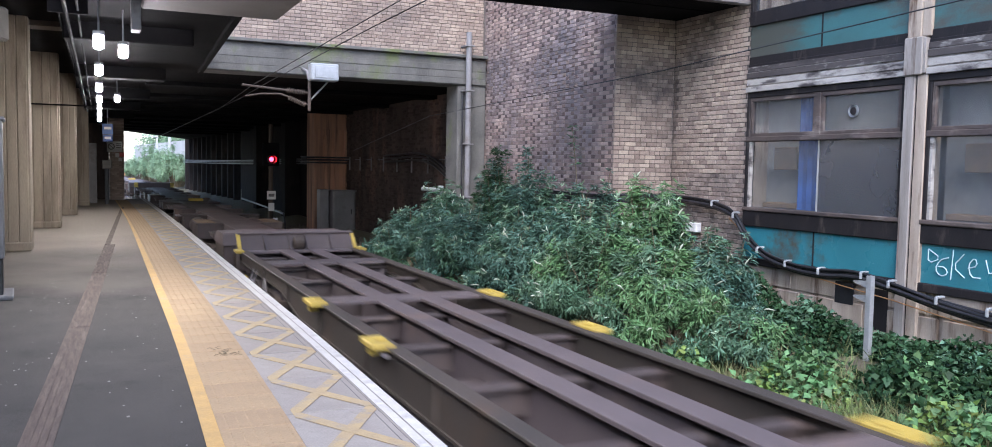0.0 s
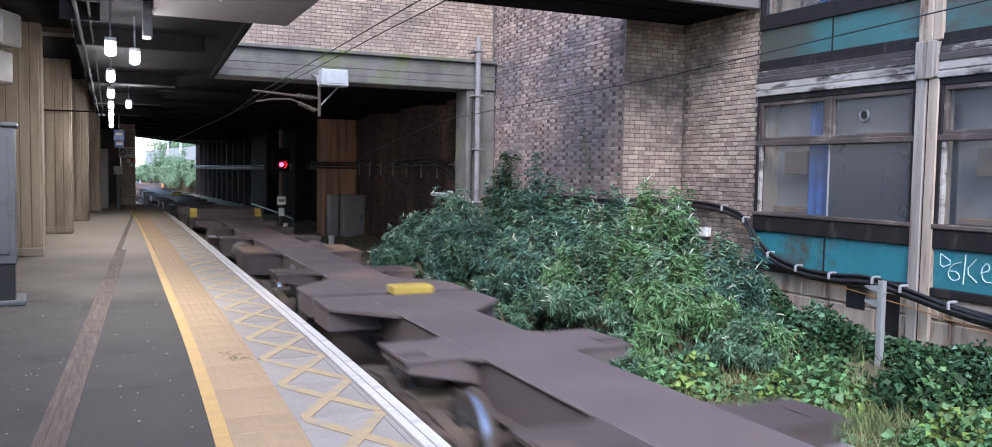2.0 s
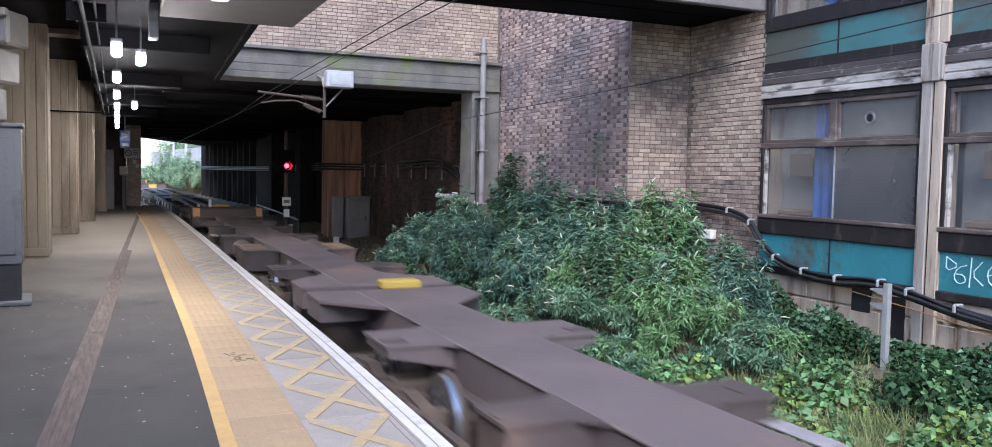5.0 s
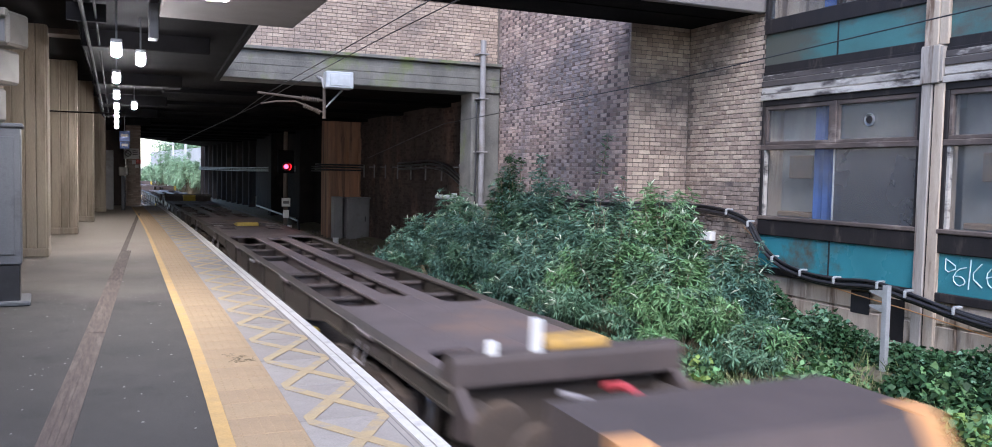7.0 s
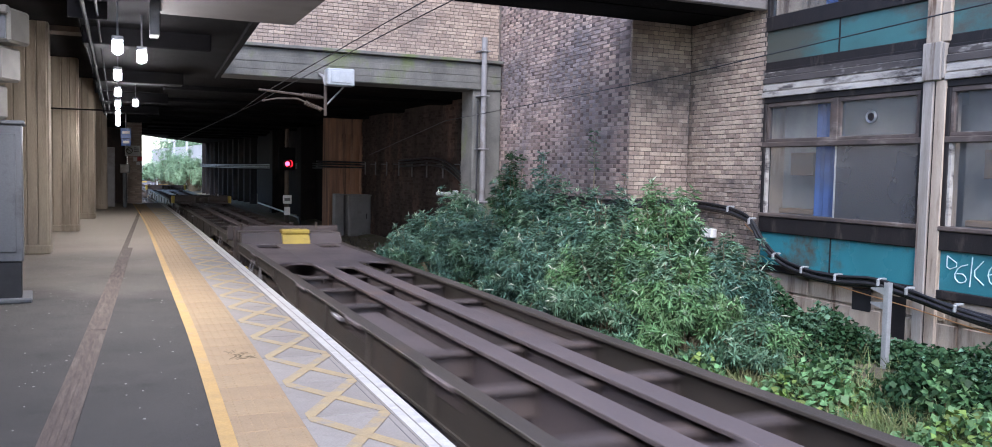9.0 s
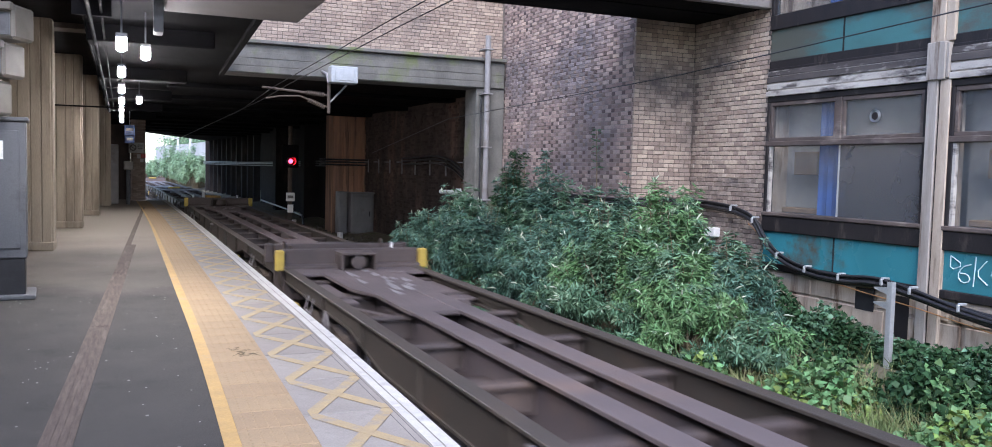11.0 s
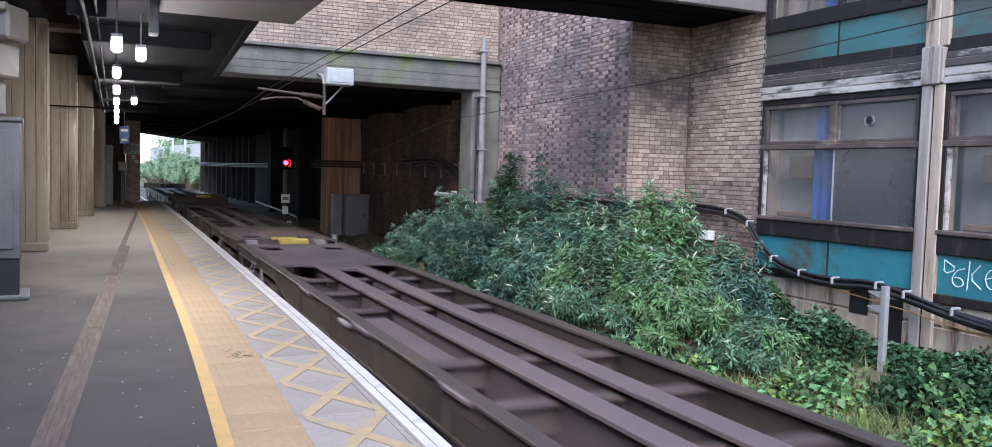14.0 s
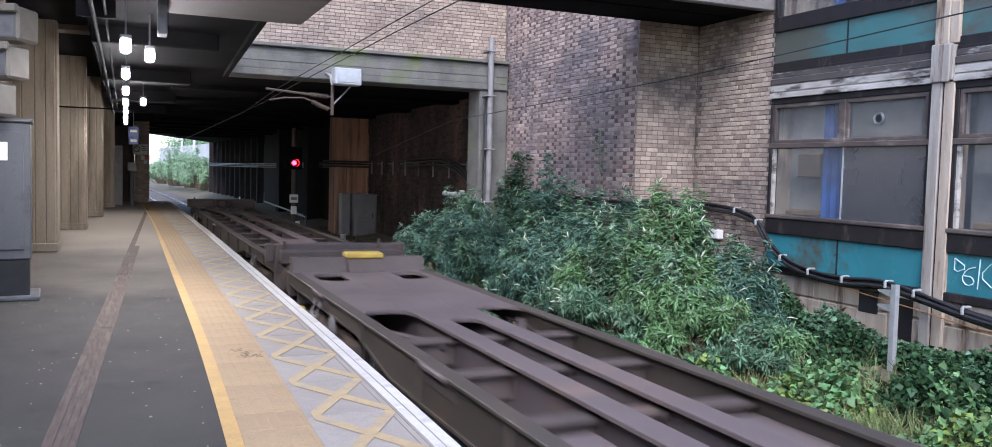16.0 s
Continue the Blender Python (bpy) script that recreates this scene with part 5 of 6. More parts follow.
def side_kit(w, L):
    """Handwheels, pipes and grab irons on the sills."""
    for s in (-1, 1):
        x = s * (HALF + 0.01)
        part("brake_pipe", Build().tube([(x, -L / 2 + 0.6, DECK - 0.5), (x, L / 2 - 0.6, DECK - 0.5)], 0.02, 6), "steel_dark", w)
        for y in (-L / 2 + 2.4, L / 2 - 2.4):
            part("grab_iron", Build().tube([(x, y - 0.16, DECK - 0.12), (x + s * 0.05, y - 0.16, DECK - 0.3), (x + s * 0.05, y + 0.16, DECK - 0.3), (x, y + 0.16, DECK - 0.12)], 0.013, 6), "bare", w)
        hw = part("handwheel", Build().lathe([(0.15, 0), (0.19, 0.012), (0.15, 0.024)], "x", 18).box(-0.0, 0.02, -0.16, 0.16, -0.015, 0.015).box(0, 0.02, -0.015, 0.015, -0.16, 0.16), "bare", w, "pale brake handwheel")
        hw.location = (s * (HALF + 0.03), L / 2 - 3.3, DECK - 0.34)
        for y, m in ((-L / 2 + 4.6, "yellow"), (L / 2 - 1.4, "yellow"), (0.4, "bare")):
            part("side_plate", Build().box(*sorted((s * (HALF - 0.03), s * (HALF + 0.03))), y, y + (0.16 if m == "yellow" else 0.4), DECK - 0.6 if m == "yellow" else DECK - 0.1, DECK - 0.36 if m == "yellow" else DECK - 0.06, 0.008), m, w)


def lattice_wagon(name, L, style, label, corner="yellow"):
    w = thing(name, label, "wagon", "goods train")
    sides(w, L)
    e = L / 2
    for c in (-e + 2.7, e - 2.7):
        bogie(w, c)
    inner_beams(w, -e + 0.3, e - 0.3)
    n = int((L - 2.0) / 1.55)
    ys = [-e + 1.0 + i * (L - 2.0) / n for i in range(n + 1)]
    cross(w, ys, diag=[(ys[i] + 0.1, ys[i + 1] - 0.1, s) for i in (0, 1, n - 2, n - 1) for s in (-1, 1)])
    for i in (3, n - 4, n // 2):
        part("floor_plate", Build().box(-HALF + 0.1, HALF - 0.1, ys[i] + 0.1, ys[i] + 1.0, DECK - 0.32, DECK - 0.3), "steel_brown", w)
    for sg in (-1, 1):
        y = sg * e
        if style == "box":
            # flat end apron that runs out into the centre sills, with a low head and its buffer box
            a = sorted((y - sg * 0.9, y))
            plate(w, *a)
            b = Build()
            q = [(-0.62, y - sg * 0.9), (0.62, y - sg * 0.9), (0.6, y - sg * 2.5), (0.42, y - sg * 3.1), (0.42, y - sg * 4.5), (-0.42, y - sg * 4.5), (-0.42, y - sg * 3.1), (-0.6, y - sg * 2.5)]
            b.prism(q if sg < 0 else q[::-1], DECK - 0.05, DECK - 0.008)
            part("apron", b, "deck", w)
            for s in (-1, 1):
                part("floor_plate", Build().box(*sorted((s * 0.62, s * (HALF - 0.1))), *sorted((y - sg * 1.2, y - sg * 3.0)), DECK - 0.15, DECK - 0.12, 0.004), "deck", w)
            if sg > 0:
                rng = random.Random(int(L * 10))
                sc = Build()
                for _ in range(16):
                    xx, yy = rng.uniform(-0.35, 0.35), y - rng.uniform(0.6, 3.6)
                    sc.prism([(xx, yy), (xx + rng.uniform(0.04, 0.12), yy + 0.05), (xx + rng.uniform(0.03, 0.1), yy + rng.uniform(0.25, 0.7)), (xx - 0.01, yy + 0.2)], DECK, DECK + 0.003)
                tagged(part("scrape_marks", sc, "bare", w, "pale scrape marks in the paint"), kind="stuff")
            part("headstock", Build().box(-HALF, HALF, *sorted((y - sg * 0.14, y)), DECK - 0.5, DECK + 0.29, 0.02).box(-HALF, HALF, *sorted((y - sg * 0.3, y - sg * 0.12)), DECK - 0.02, DECK + 0.06, 0.02), "steel_brown", w)
            bx = part("buffer_box", Build().box(-0.28, 0.28, *sorted((y - sg * 0.6, y - sg * 0.14)), DECK + 0.23, DECK + 0.27, 0.01).box(-0.28, -0.24, *sorted((y - sg * 0.6, y - sg * 0.14)), DECK - 0.002, DECK + 0.23, 0.006).box(0.24, 0.28, *sorted((y - sg * 0.6, y - sg * 0.14)), DECK - 0.002, DECK + 0.23, 0.006), "steel_brown", w)
            part("box_back", Build().box(-0.24, 0.24, *sorted((y - sg * 0.3, y - sg * 0.142)), DECK - 0.002, DECK + 0.23, 0.004), "steel_dark", bx)
            part("head_shelf", Build().box(-HALF + 0.06, HALF - 0.06, *sorted((y - sg * 0.02, y + sg * 0.3)), DECK - 0.02, DECK + 0.2, 0.02), "steel_brown", w)
            part("drawbar_drum", Build().lathe([(0.1, 0.3), (0.1, 0.5), (0.11, 0.52), (0.11, 0.57), (0.04, 0.58)], "y", 16, Matrix.Translation((0, y, DECK + 0.12)) @ (Matrix.Rotation(math.pi, 4, "Z") if sg > 0 else Matrix.Identity(4))), "steel_brown", bx)
            for x in (-HALF - 0.06, HALF + 0.06):
                part("end_corner", Build().box(x - 0.07, x + 0.07, *sorted((y - sg * 0.26, y - sg * 0.13)), DECK - 0.03, DECK + 0.29, 0.02), corner if sg > 0 else "steel_brown", w, "end corner post")
            for x, h in ((-0.95, 0.2), (0.7, 0.24)):
                part("lamp_bracket", Build().tube([(x, y + sg * 0.03, DECK + 0.1), (x, y + sg * 0.03, DECK + 0.14 + h)], 0.024, 8), "white_pipe" if sg > 0 and x > 0 else "steel_dark", w)
        else:
            # sloped ribbed head with a drum in the middle
            z0, z1 = DECK - 0.02, DECK + 0.27
            q = [(y - sg * 0.5, z0), (y - sg * 0.2, z1), (y - sg * 0.06, z1), (y, z0 - 0.35), (y - sg * 0.5, z0 - 0.35)]
            part("headstock", Build().prism(q, -HALF + 0.02, HALF - 0.02, "x"), "steel_brown", w)
            part("head_cap", Build().box(-HALF, HALF, *sorted((y - sg * 0.24, y - sg * 0.02)), z1, z1 + 0.03, 0.006), "deck", w)
            for x in (-0.62, -0.16, 0.16, 0.62):
                q = [(y - sg * 0.62, z0 + 0.01), (y - sg * 0.24, z1), (y - sg * 0.2, z1), (y - sg * 0.5, z0 + 0.01)]
                part("rib", Build().prism(q, x - 0.015, x + 0.015, "x"), "steel_brown", w)
            part("drum", Build().lathe([(0.03, 0.0), (0.13, 0.02), (0.13, 0.2), (0.03, 0.22)], "x", 16, Matrix.Translation((-0.11, y - sg * 0.46, DECK + 0.12))), "steel_dark", w)
            for s in (-1, 1):
                q = [(y - sg * 0.56, z0), (y - sg * 0.22, z1 + 0.01), (y - sg * 0.12, z1 + 0.01), (y - sg * 0.44, z0)]
                part("end_edge", Build().prism(q, s * (HALF - 0.02) - 0.03, s * (HALF - 0.02) + 0.03, "x"), "yellow", w, "yellow painted end edge")
                part("end_plate", Build().box(*sorted((s * (HALF - 0.05), s * (HALF + 0.1))), *sorted((y - sg * 0.85, y - sg * 0.5)), DECK - 0.02, DECK + 0.03, 0.01), "yellow", w)
            plate(w, *sorted((y - sg * 0.75, y - sg * 0.45)))
            plate(w, *sorted((y - sg * 2.75, y - sg * 2.25)), "deck", HALF - 0.12)
            plate(w, *sorted((y - sg * 6.8, y - sg * 6.4)), "deck", HALF - 0.12)
        buffers(w, y, sg)
    if style != "box":
        spigots(w, [e - 6.75, 0.6, -e + 6.75])
    side_kit(w, L)
    return w


def frame_wagon(name, L, outer, label, block="steel_brown"):
    """Half of a coupled pair: plated ends, long openings with rounded corners. outer: +1 or -1, the end with the raised lip."""
    w = thing(name, label, "wagon", "goods train")
    e = L / 2
    sides(w, L)
    for c in (-e + 2.6, e - 2.6):
        bogie(w, c)
    inner_beams(w, -e + 0.5, e - 0.5)
    xs = HALF - 0.15
    ends = ((-e, -e + 4.0), (e - 4.0, e), (-0.45, 0.35))
    for y0, y1 in ends[:2]:
        sg = 1 if y1 == e else -1
        o = sg * (e - (0.95 if sg == outer else 1.1))
        b = Build()
        # plate with two oval openings near its end
        b.box(-xs, xs, *sorted((sg * (e - 4.0), o - sg * 0.42)), DECK - 0.045, DECK - 0.004)
        b.box(-xs, xs, *sorted((o + sg * 0.42, sg * (e - (0.05 if sg == outer else 0.36)))), DECK - 0.045, DECK - 0.004)
        for x0, x1 in ((-xs, -0.83), (-0.29, 0.29), (0.83, xs)):
            b.box(x0, x1, o - 0.42, o + 0.42, DECK - 0.045, DECK - 0.004)
        for cx in (-0.56, 0.56):
            for sx in (-1, 1):
                for sy in (-1, 1):
                    b.fillet(cx + sx * 0.27, o + sy * 0.42, 0.25, -sx, -sy, DECK - 0.044, DECK - 0.005)
        # rounded corners of the long openings
        yy = sg * (e - 4.0)
        for x, sx in ((-xs, 1), (-0.40, -1), (0.40, 1), (xs, -1)):
            b.fillet(x, yy, 0.24, sx, -sg, DECK - 0.044, DECK - 0.005)
        b.box(-0.165, 0.165, *sorted((yy, yy - sg * 0.7)), DECK - 0.045, DECK - 0.006)
        for x, sx in ((-0.16, 1), (0.16, -1)):
            b.fillet(x, yy - sg * 0.7, 0.155, sx, -sg, DECK - 0.044, DECK - 0.006)
        part("deck_plate", b, "deck", w)
    cross(w, [-4.3, -2.9, -1.5, 1.45, 2.9, 4.3], 0.09, 0.2, diag=[(-e + 4.2, -e + 5.4, -1), (e - 5.4, e - 4.2, 1), (e - 5.4, e - 4.2, -1)])
    for s in (-1, 1):
        part("floor_plate", Build().box(*sorted((s * 0.42, s * (HALF - 0.08))), -1.4, 1.3, DECK - 0.2, DECK - 0.17), "deck", w)
        part("floor_plate", Build().box(*sorted((s * 0.42, s * (HALF - 0.08))), *sorted((e - 7.2, e - 5.7)), DECK - 0.4, DECK - 0.37), "steel_brown", w)
    for y in (-e + 2.4, -2.75, -0.1, 2.75, e - 2.4):
        for s in (-1, 1):
            part("side_pad", Build().box(*sorted((s * (HALF - 0.02), s * (HALF + 0.025))), y - 0.3, y + 0.3, DECK - 0.05, DECK - 0.002, 0.01), "deck", w)
            part("rust_patch", Build().box(*sorted((s * (HALF - 0.045), s * (HALF - 0.03))), y - 0.42, y + 0.35, DECK - 0.18, DECK - 0.05, 0.004), "steel_brown", w)
    y = outer * e
    q = [(y - outer * 0.34, DECK - 0.02), (y - outer * 0.2, DECK + 0.21), (y - outer * 0.02, DECK + 0.21), (y, DECK + 0.16), (y, DECK - 0.02), (y - outer * 0.34, DECK - 0.06)]
    part("headstock", Build().prism(q, -HALF + 0.05, HALF - 0.05, "x"), "steel_brown", w)
    part("buffer_beam", Build().box(-HALF + 0.12, HALF - 0.12, *sorted((y - outer * 0.3, y - outer * 0.22)), DECK - 0.5, DECK - 0.1, 0.012), "steel_dark", w)
    for x in (-HALF + 0.1, HALF - 0.1):
        part("end_cheek", Build().prism([(y, DECK - 0.02), (y + outer * 0.3, DECK - 0.2), (y + outer * 0.3, DECK - 0.36), (y, DECK - 0.4)], x - 0.05, x + 0.05, "x"), "steel_brown", w)
    part("air_hose", Build().tube([(0.3, y, DECK - 0.12), (0.34, y + outer * 0.22, DECK - 0.06), (0.4, y + outer * 0.5, DECK - 0.16), (0.42, y + outer * 0.7, DECK - 0.34)], 0.04, 8), "red_hose", w, "faded red air hose", True)
    part("air_hose", Build().tube([(-0.12, y, DECK - 0.14), (-0.05, y + outer * 0.3, DECK - 0.12), (0.02, y + outer * 0.6, DECK - 0.3)], 0.03, 8), "bare", w, "pale grey air hose", True)
    part("end_block", Build().prism([(y - outer * 0.46, DECK), (y - outer * 0.32, DECK + 0.2), (y - outer * 0.06, DECK + 0.2), (y - outer * 0.06, DECK)], -0.22, 0.34, "x"), block, w)
    part("block_cap", Build().box(-0.23, 0.35, *sorted((y - outer * 0.36, y - outer * 0.04)), DECK + 0.2, DECK + 0.29, 0.02), "yellow" if outer > 0 else "orange_cap", w, "yellow painted cap of the end block" if outer > 0 else "faded orange cap of the end block")
    for x, hi in ((-0.72, 0.24), (-0.33, 0.4)) if outer < 0 else ():
        part("lamp_bracket", Build().box(x - 0.05, x + 0.05, *sorted((y - outer * 0.06, y - outer * 0.02)), DECK + 0.19, DECK + 0.08 + hi, 0.012), "white_pipe", w, "white painted lamp bracket")
    buffers(w, y, outer)
    # inner, low end with the bar of the close coupling
    y = -outer * e
    part("headstock", Build().box(-HALF + 0.1, HALF - 0.1, *sorted((y + outer * 0.02, y + outer * 0.12)), DECK - 0.5, DECK - 0.16, 0.02), "steel_dark", w)
    part("end_flange", Build().box(-HALF + 0.1, HALF - 0.1, *sorted((y + outer * 0.34, y + outer * 0.4)), DECK - 0.4, DECK + 0.006, 0.01), "steel_brown", w)
    for x in (-0.45, 0.4):
        part("coupling_gear", Build().tube([(x, y + outer * 0.3, DECK - 0.12), (x + 0.05, y + outer * 0.1, DECK - 0.2), (x, y - outer * 0.1, DECK - 0.15)], 0.035, 6), "steel_brown", w)
    if outer < 0:
        part("coupling_cover", Build().box(-0.3, 0.3, y - 0.32, y - 0.06, DECK - 0.01, DECK + 0.1, 0.02), "yellow", w, "yellow coupling cover")
        part("coupling_bar", Build().box(-0.12, 0.12, y - 0.2, y + 0.6, DECK - 0.45, DECK - 0.25, 0.02), "steel_dark", w)
        part("hose", Build().tube([(-0.5, y - 0.1, DECK - 0.2), (-0.55, y + 0.2, DECK - 0.3), (-0.5, y + 0.5, DECK - 0.2)], 0.03, 6), "black", w)
    else:
        part("coupling_lip", Build().box(-0.28, 0.28, y + 0.3, y + 0.46, DECK - 0.03, DECK + 0.03, 0.015), "yellow", w, "yellow painted coupling lip")
    for s in (-1, 1):
        lug = Build().prism([(y + outer * 0.5, DECK - 0.02), (y + outer * 0.12, DECK - 0.02), (y + outer * 0.04, DECK - 0.1), (y + outer * 0.04, DECK - 0.24), (y + outer * 0.5, DECK - 0.3)], *sorted((s * 0.62, s * 0.86)), "x")
        part("end_lug", lug, "lug", w, "pale worn steel lug")
    side_kit(w, L)
    return w


def spine_wagon(name, L, outer, label, corner="yellow"):
    """Half of a coupled pair: one broad spine with outriggers for the containers."""
    w = thing(name, label, "wagon", "goods train")
    e = L / 2
    sp = 0.46
    for c in (-e + 3.6, e - 3.6):
        bogie(w, c)
    y0 = -e + (1.0 if outer < 0 else 0.3)
    part("spine", Build().box(-sp, sp, y0, e - 0.3, DECK - 0.03, DECK, 0.008).box(-sp + 0.03, sp - 0.03, y0 + 0.3, e - 0.6, DECK - 0.4, DECK - 0.03), "deck", w, "broad brown spine deck")
    part("spine_flange", Build().box(-sp, sp, -e + 3.4, e - 3.4, DECK - 0.44, DECK - 0.4, 0.006), "steel_brown", w)
    # container pads carried out from the spine, flush with its deck
    for y0, y1 in ((5.95, 6.75), (3.3, 3.85), (0.0, 0.85), (-3.65, -2.2), (-6.95, -6.25)):
        for s in (-1, 1):
            q = [(s * (sp - 0.01), y0 - 0.14), (s * (sp + 0.14), y0), (s * (HALF + 0.03), y0), (s * (HALF + 0.03), y1), (s * (sp + 0.14), y1), (s * (sp - 0.01), y1 + 0.14)]
            o = part("outrigger", Build().prism(q, DECK - 0.035, DECK - 0.003).prism([(s * (sp - 0.02), DECK - 0.035), (s * HALF, DECK - 0.035), (s * HALF, DECK - (0.12 if abs(y0) > 5 else 0.4)), (s * (sp - 0.02), DECK - (0.26 if abs(y0) > 5 else 0.42))], y0 + 0.02, y1 - 0.02, "y"), "deck" if y0 > 5 else "steel_brown", w)
            if y0 == -3.65:
                for k in range(6):
                    x0, x1 = sorted((s * (sp + 0.2 + k * 0.075), s * (sp + 0.245 + k * 0.075)))
                    part("slat", Build().box(x0, x1, y0 + 0.06, y1 - 0.06, DECK - 0.003, DECK + 0.02, 0.004), "tread_slat", o, "worn pale tread slat")
            else:
                part("pad", Build().box(*sorted((s * (HALF - 0.22), s * (HALF + 0.01))), y0 + 0.12, y0 + 0.3, DECK - 0.003, DECK + 0.012, 0.004), "steel_brown", o)
    # gear in the open bays
    for s in (-1, 1):
        for a, c in ((3.9, 5.9), (0.9, 3.25), (-6.2, -3.7)):
            part("tie_rod", Build().tube([(s * 0.66, a, DECK - 0.3), (s * 0.66, c, DECK - 0.3)], 0.028, 6), "bare" if a == 0.9 else "steel_dark", w)
            part("lower_rail", Build().box(*sorted((s * (HALF - 0.12), s * (HALF - 0.04))), a, c, DECK - 0.5, DECK - 0.42, 0.01), "steel_dark", w)
        tank = part("air_tank", Build().lathe([(0.02, -0.62), (0.15, -0.6), (0.23, -0.48), (0.23, 0.48), (0.15, 0.6), (0.02, 0.62)], "y", 22), "steel_brown", w, smooth=True)
        tank.location = (s * 0.8, -1.2, DECK - 0.24)
        part("lever_box", Build().box(*sorted((s * 0.55, s * 0.9)), 1.5, 2.3, DECK - 0.5, DECK - 0.2, 0.03).tube([(s * 0.7, 1.2, DECK - 0.12), (s * 0.95, 2.4, DECK - 0.3)], 0.03, 6), "steel_brown", w)
        part("tread_plate", Build().box(*sorted((s * (HALF - 0.16), s * (HALF + 0.02))), 2.6, 3.25, DECK - 0.2, DECK - 0.17, 0.01), "bare", w)
    part("label_plate", Build().box(-sp - 0.012, -sp, -5.0, -4.6, DECK - 0.28, DECK - 0.1), "bare", w)
    # outer end: full-width box
    y = outer * e
    for sg in (outer,):
        if outer > 0:
            part("end_box", Build().box(-HALF, HALF, *sorted((y - sg * 0.1, y - sg * 0.95)), DECK - 0.32, DECK - 0.004, 0.02), "steel_brown", w)
        if outer > 0:
            q = [(y - 0.62, DECK), (y - 0.46, DECK + 0.26), (y + 0.42, DECK + 0.28), (y + 0.45, DECK - 0.4), (y - 0.62, DECK - 0.4)]
            part("end_bulkhead", Build().prism(q, -HALF + 0.03, HALF - 0.03, "x"), "steel_brown", w, "raised end bulkhead")
            for s in (-1, 1):
                q = [(y - 0.635, DECK + 0.01), (y - 0.47, DECK + 0.27), (y - 0.3, DECK + 0.285), (y - 0.3, DECK + 0.01)]
                part("end_corner", Build().prism(q, s * (HALF - 0.1) - 0.1, s * (HALF - 0.1) + 0.1, "x"), corner, w, "painted end corner")
        else:
            h = HALF + 0.13
            y += 0.25
            q = [(y + 0.15, DECK + 0.17), (y + 0.18, DECK + 0.2), (y + 1.0, DECK + 0.2), (y + 1.1, DECK + 0.17), (y + 1.5, DECK + 0.012), (y + 1.5, DECK - 0.05), (y + 0.15, DECK - 0.05)]
            part("end_platform", Build().prism(q, -h, h, "x"), "deck", w, "raised brown end platform")
            part("end_wall", Build().box(-h + 0.02, h - 0.02, y + 0.18, y + 0.26, DECK - 0.42, DECK - 0.05, 0.012), "steel_brown", w)
            for s in (-1, 1):
                part("cheek_plate", Build().box(*sorted((s * (h - 0.06), s * (h - 0.02))), y + 0.26, y + 1.45, DECK - 0.3, DECK - 0.05, 0.006), "steel_olive", w)
                part("end_beam", Build().box(*sorted((s * 0.68, s * 0.98)), y - 0.4, y + 0.18, DECK - 0.3, DECK - 0.06, 0.03), "lug", w, "pale worn end beam")
            part("air_hose", Build().tube([(0.12, y + 0.18, DECK - 0.1), (0.16, y - 0.1, DECK - 0.1), (0.24, y - 0.4, DECK - 0.26)], 0.03, 8), "bare", w, "pale grey air hose", True)
            part("air_hose", Build().tube([(0.3, y + 0.18, DECK - 0.12), (0.33, y - 0.15, DECK - 0.15), (0.36, y - 0.45, DECK - 0.32)], 0.028, 8), "black", w, "", True)
            part("end_tab", Build().box(-0.36, -0.2, y + 0.135, y + 0.15, DECK - 0.04, DECK + 0.14, 0.004), "cream", w)
        buffers(w, y + (0.45 if outer > 0 else 0.0), outer)
    # inner end: flared low platform
    y = -outer * e
    q = [(-sp, y + outer * 1.7), (-HALF, y + outer * 0.95), (-HALF, y + outer * 0.12), (HALF, y + outer * 0.12), (HALF, y + outer * 0.95), (sp, y + outer * 1.7)]
    part("end_platform", Build().prism(q, DECK - 0.05, DECK - 0.01).prism([(-HALF + 0.02, y + outer * 0.9), (-HALF + 0.02, y + outer * 0.14), (HALF - 0.02, y + outer * 0.14), (HALF - 0.02, y + outer * 0.9)], DECK - 0.3, DECK - 0.05), "deck", w)
    if outer < 0:
        part("coupling_cover", Build().box(-0.05, 0.5, y - 0.2, y + 0.12, DECK - 0.02, DECK + 0.1, 0.02), "yellow", w, "yellow coupling cover")
        part("coupling_bar", Build().box(-0.12, 0.12, y - 0.3, y + 0.7, DECK - 0.5, DECK - 0.28, 0.02), "steel_dark", w)
    return w


TRAIN = []


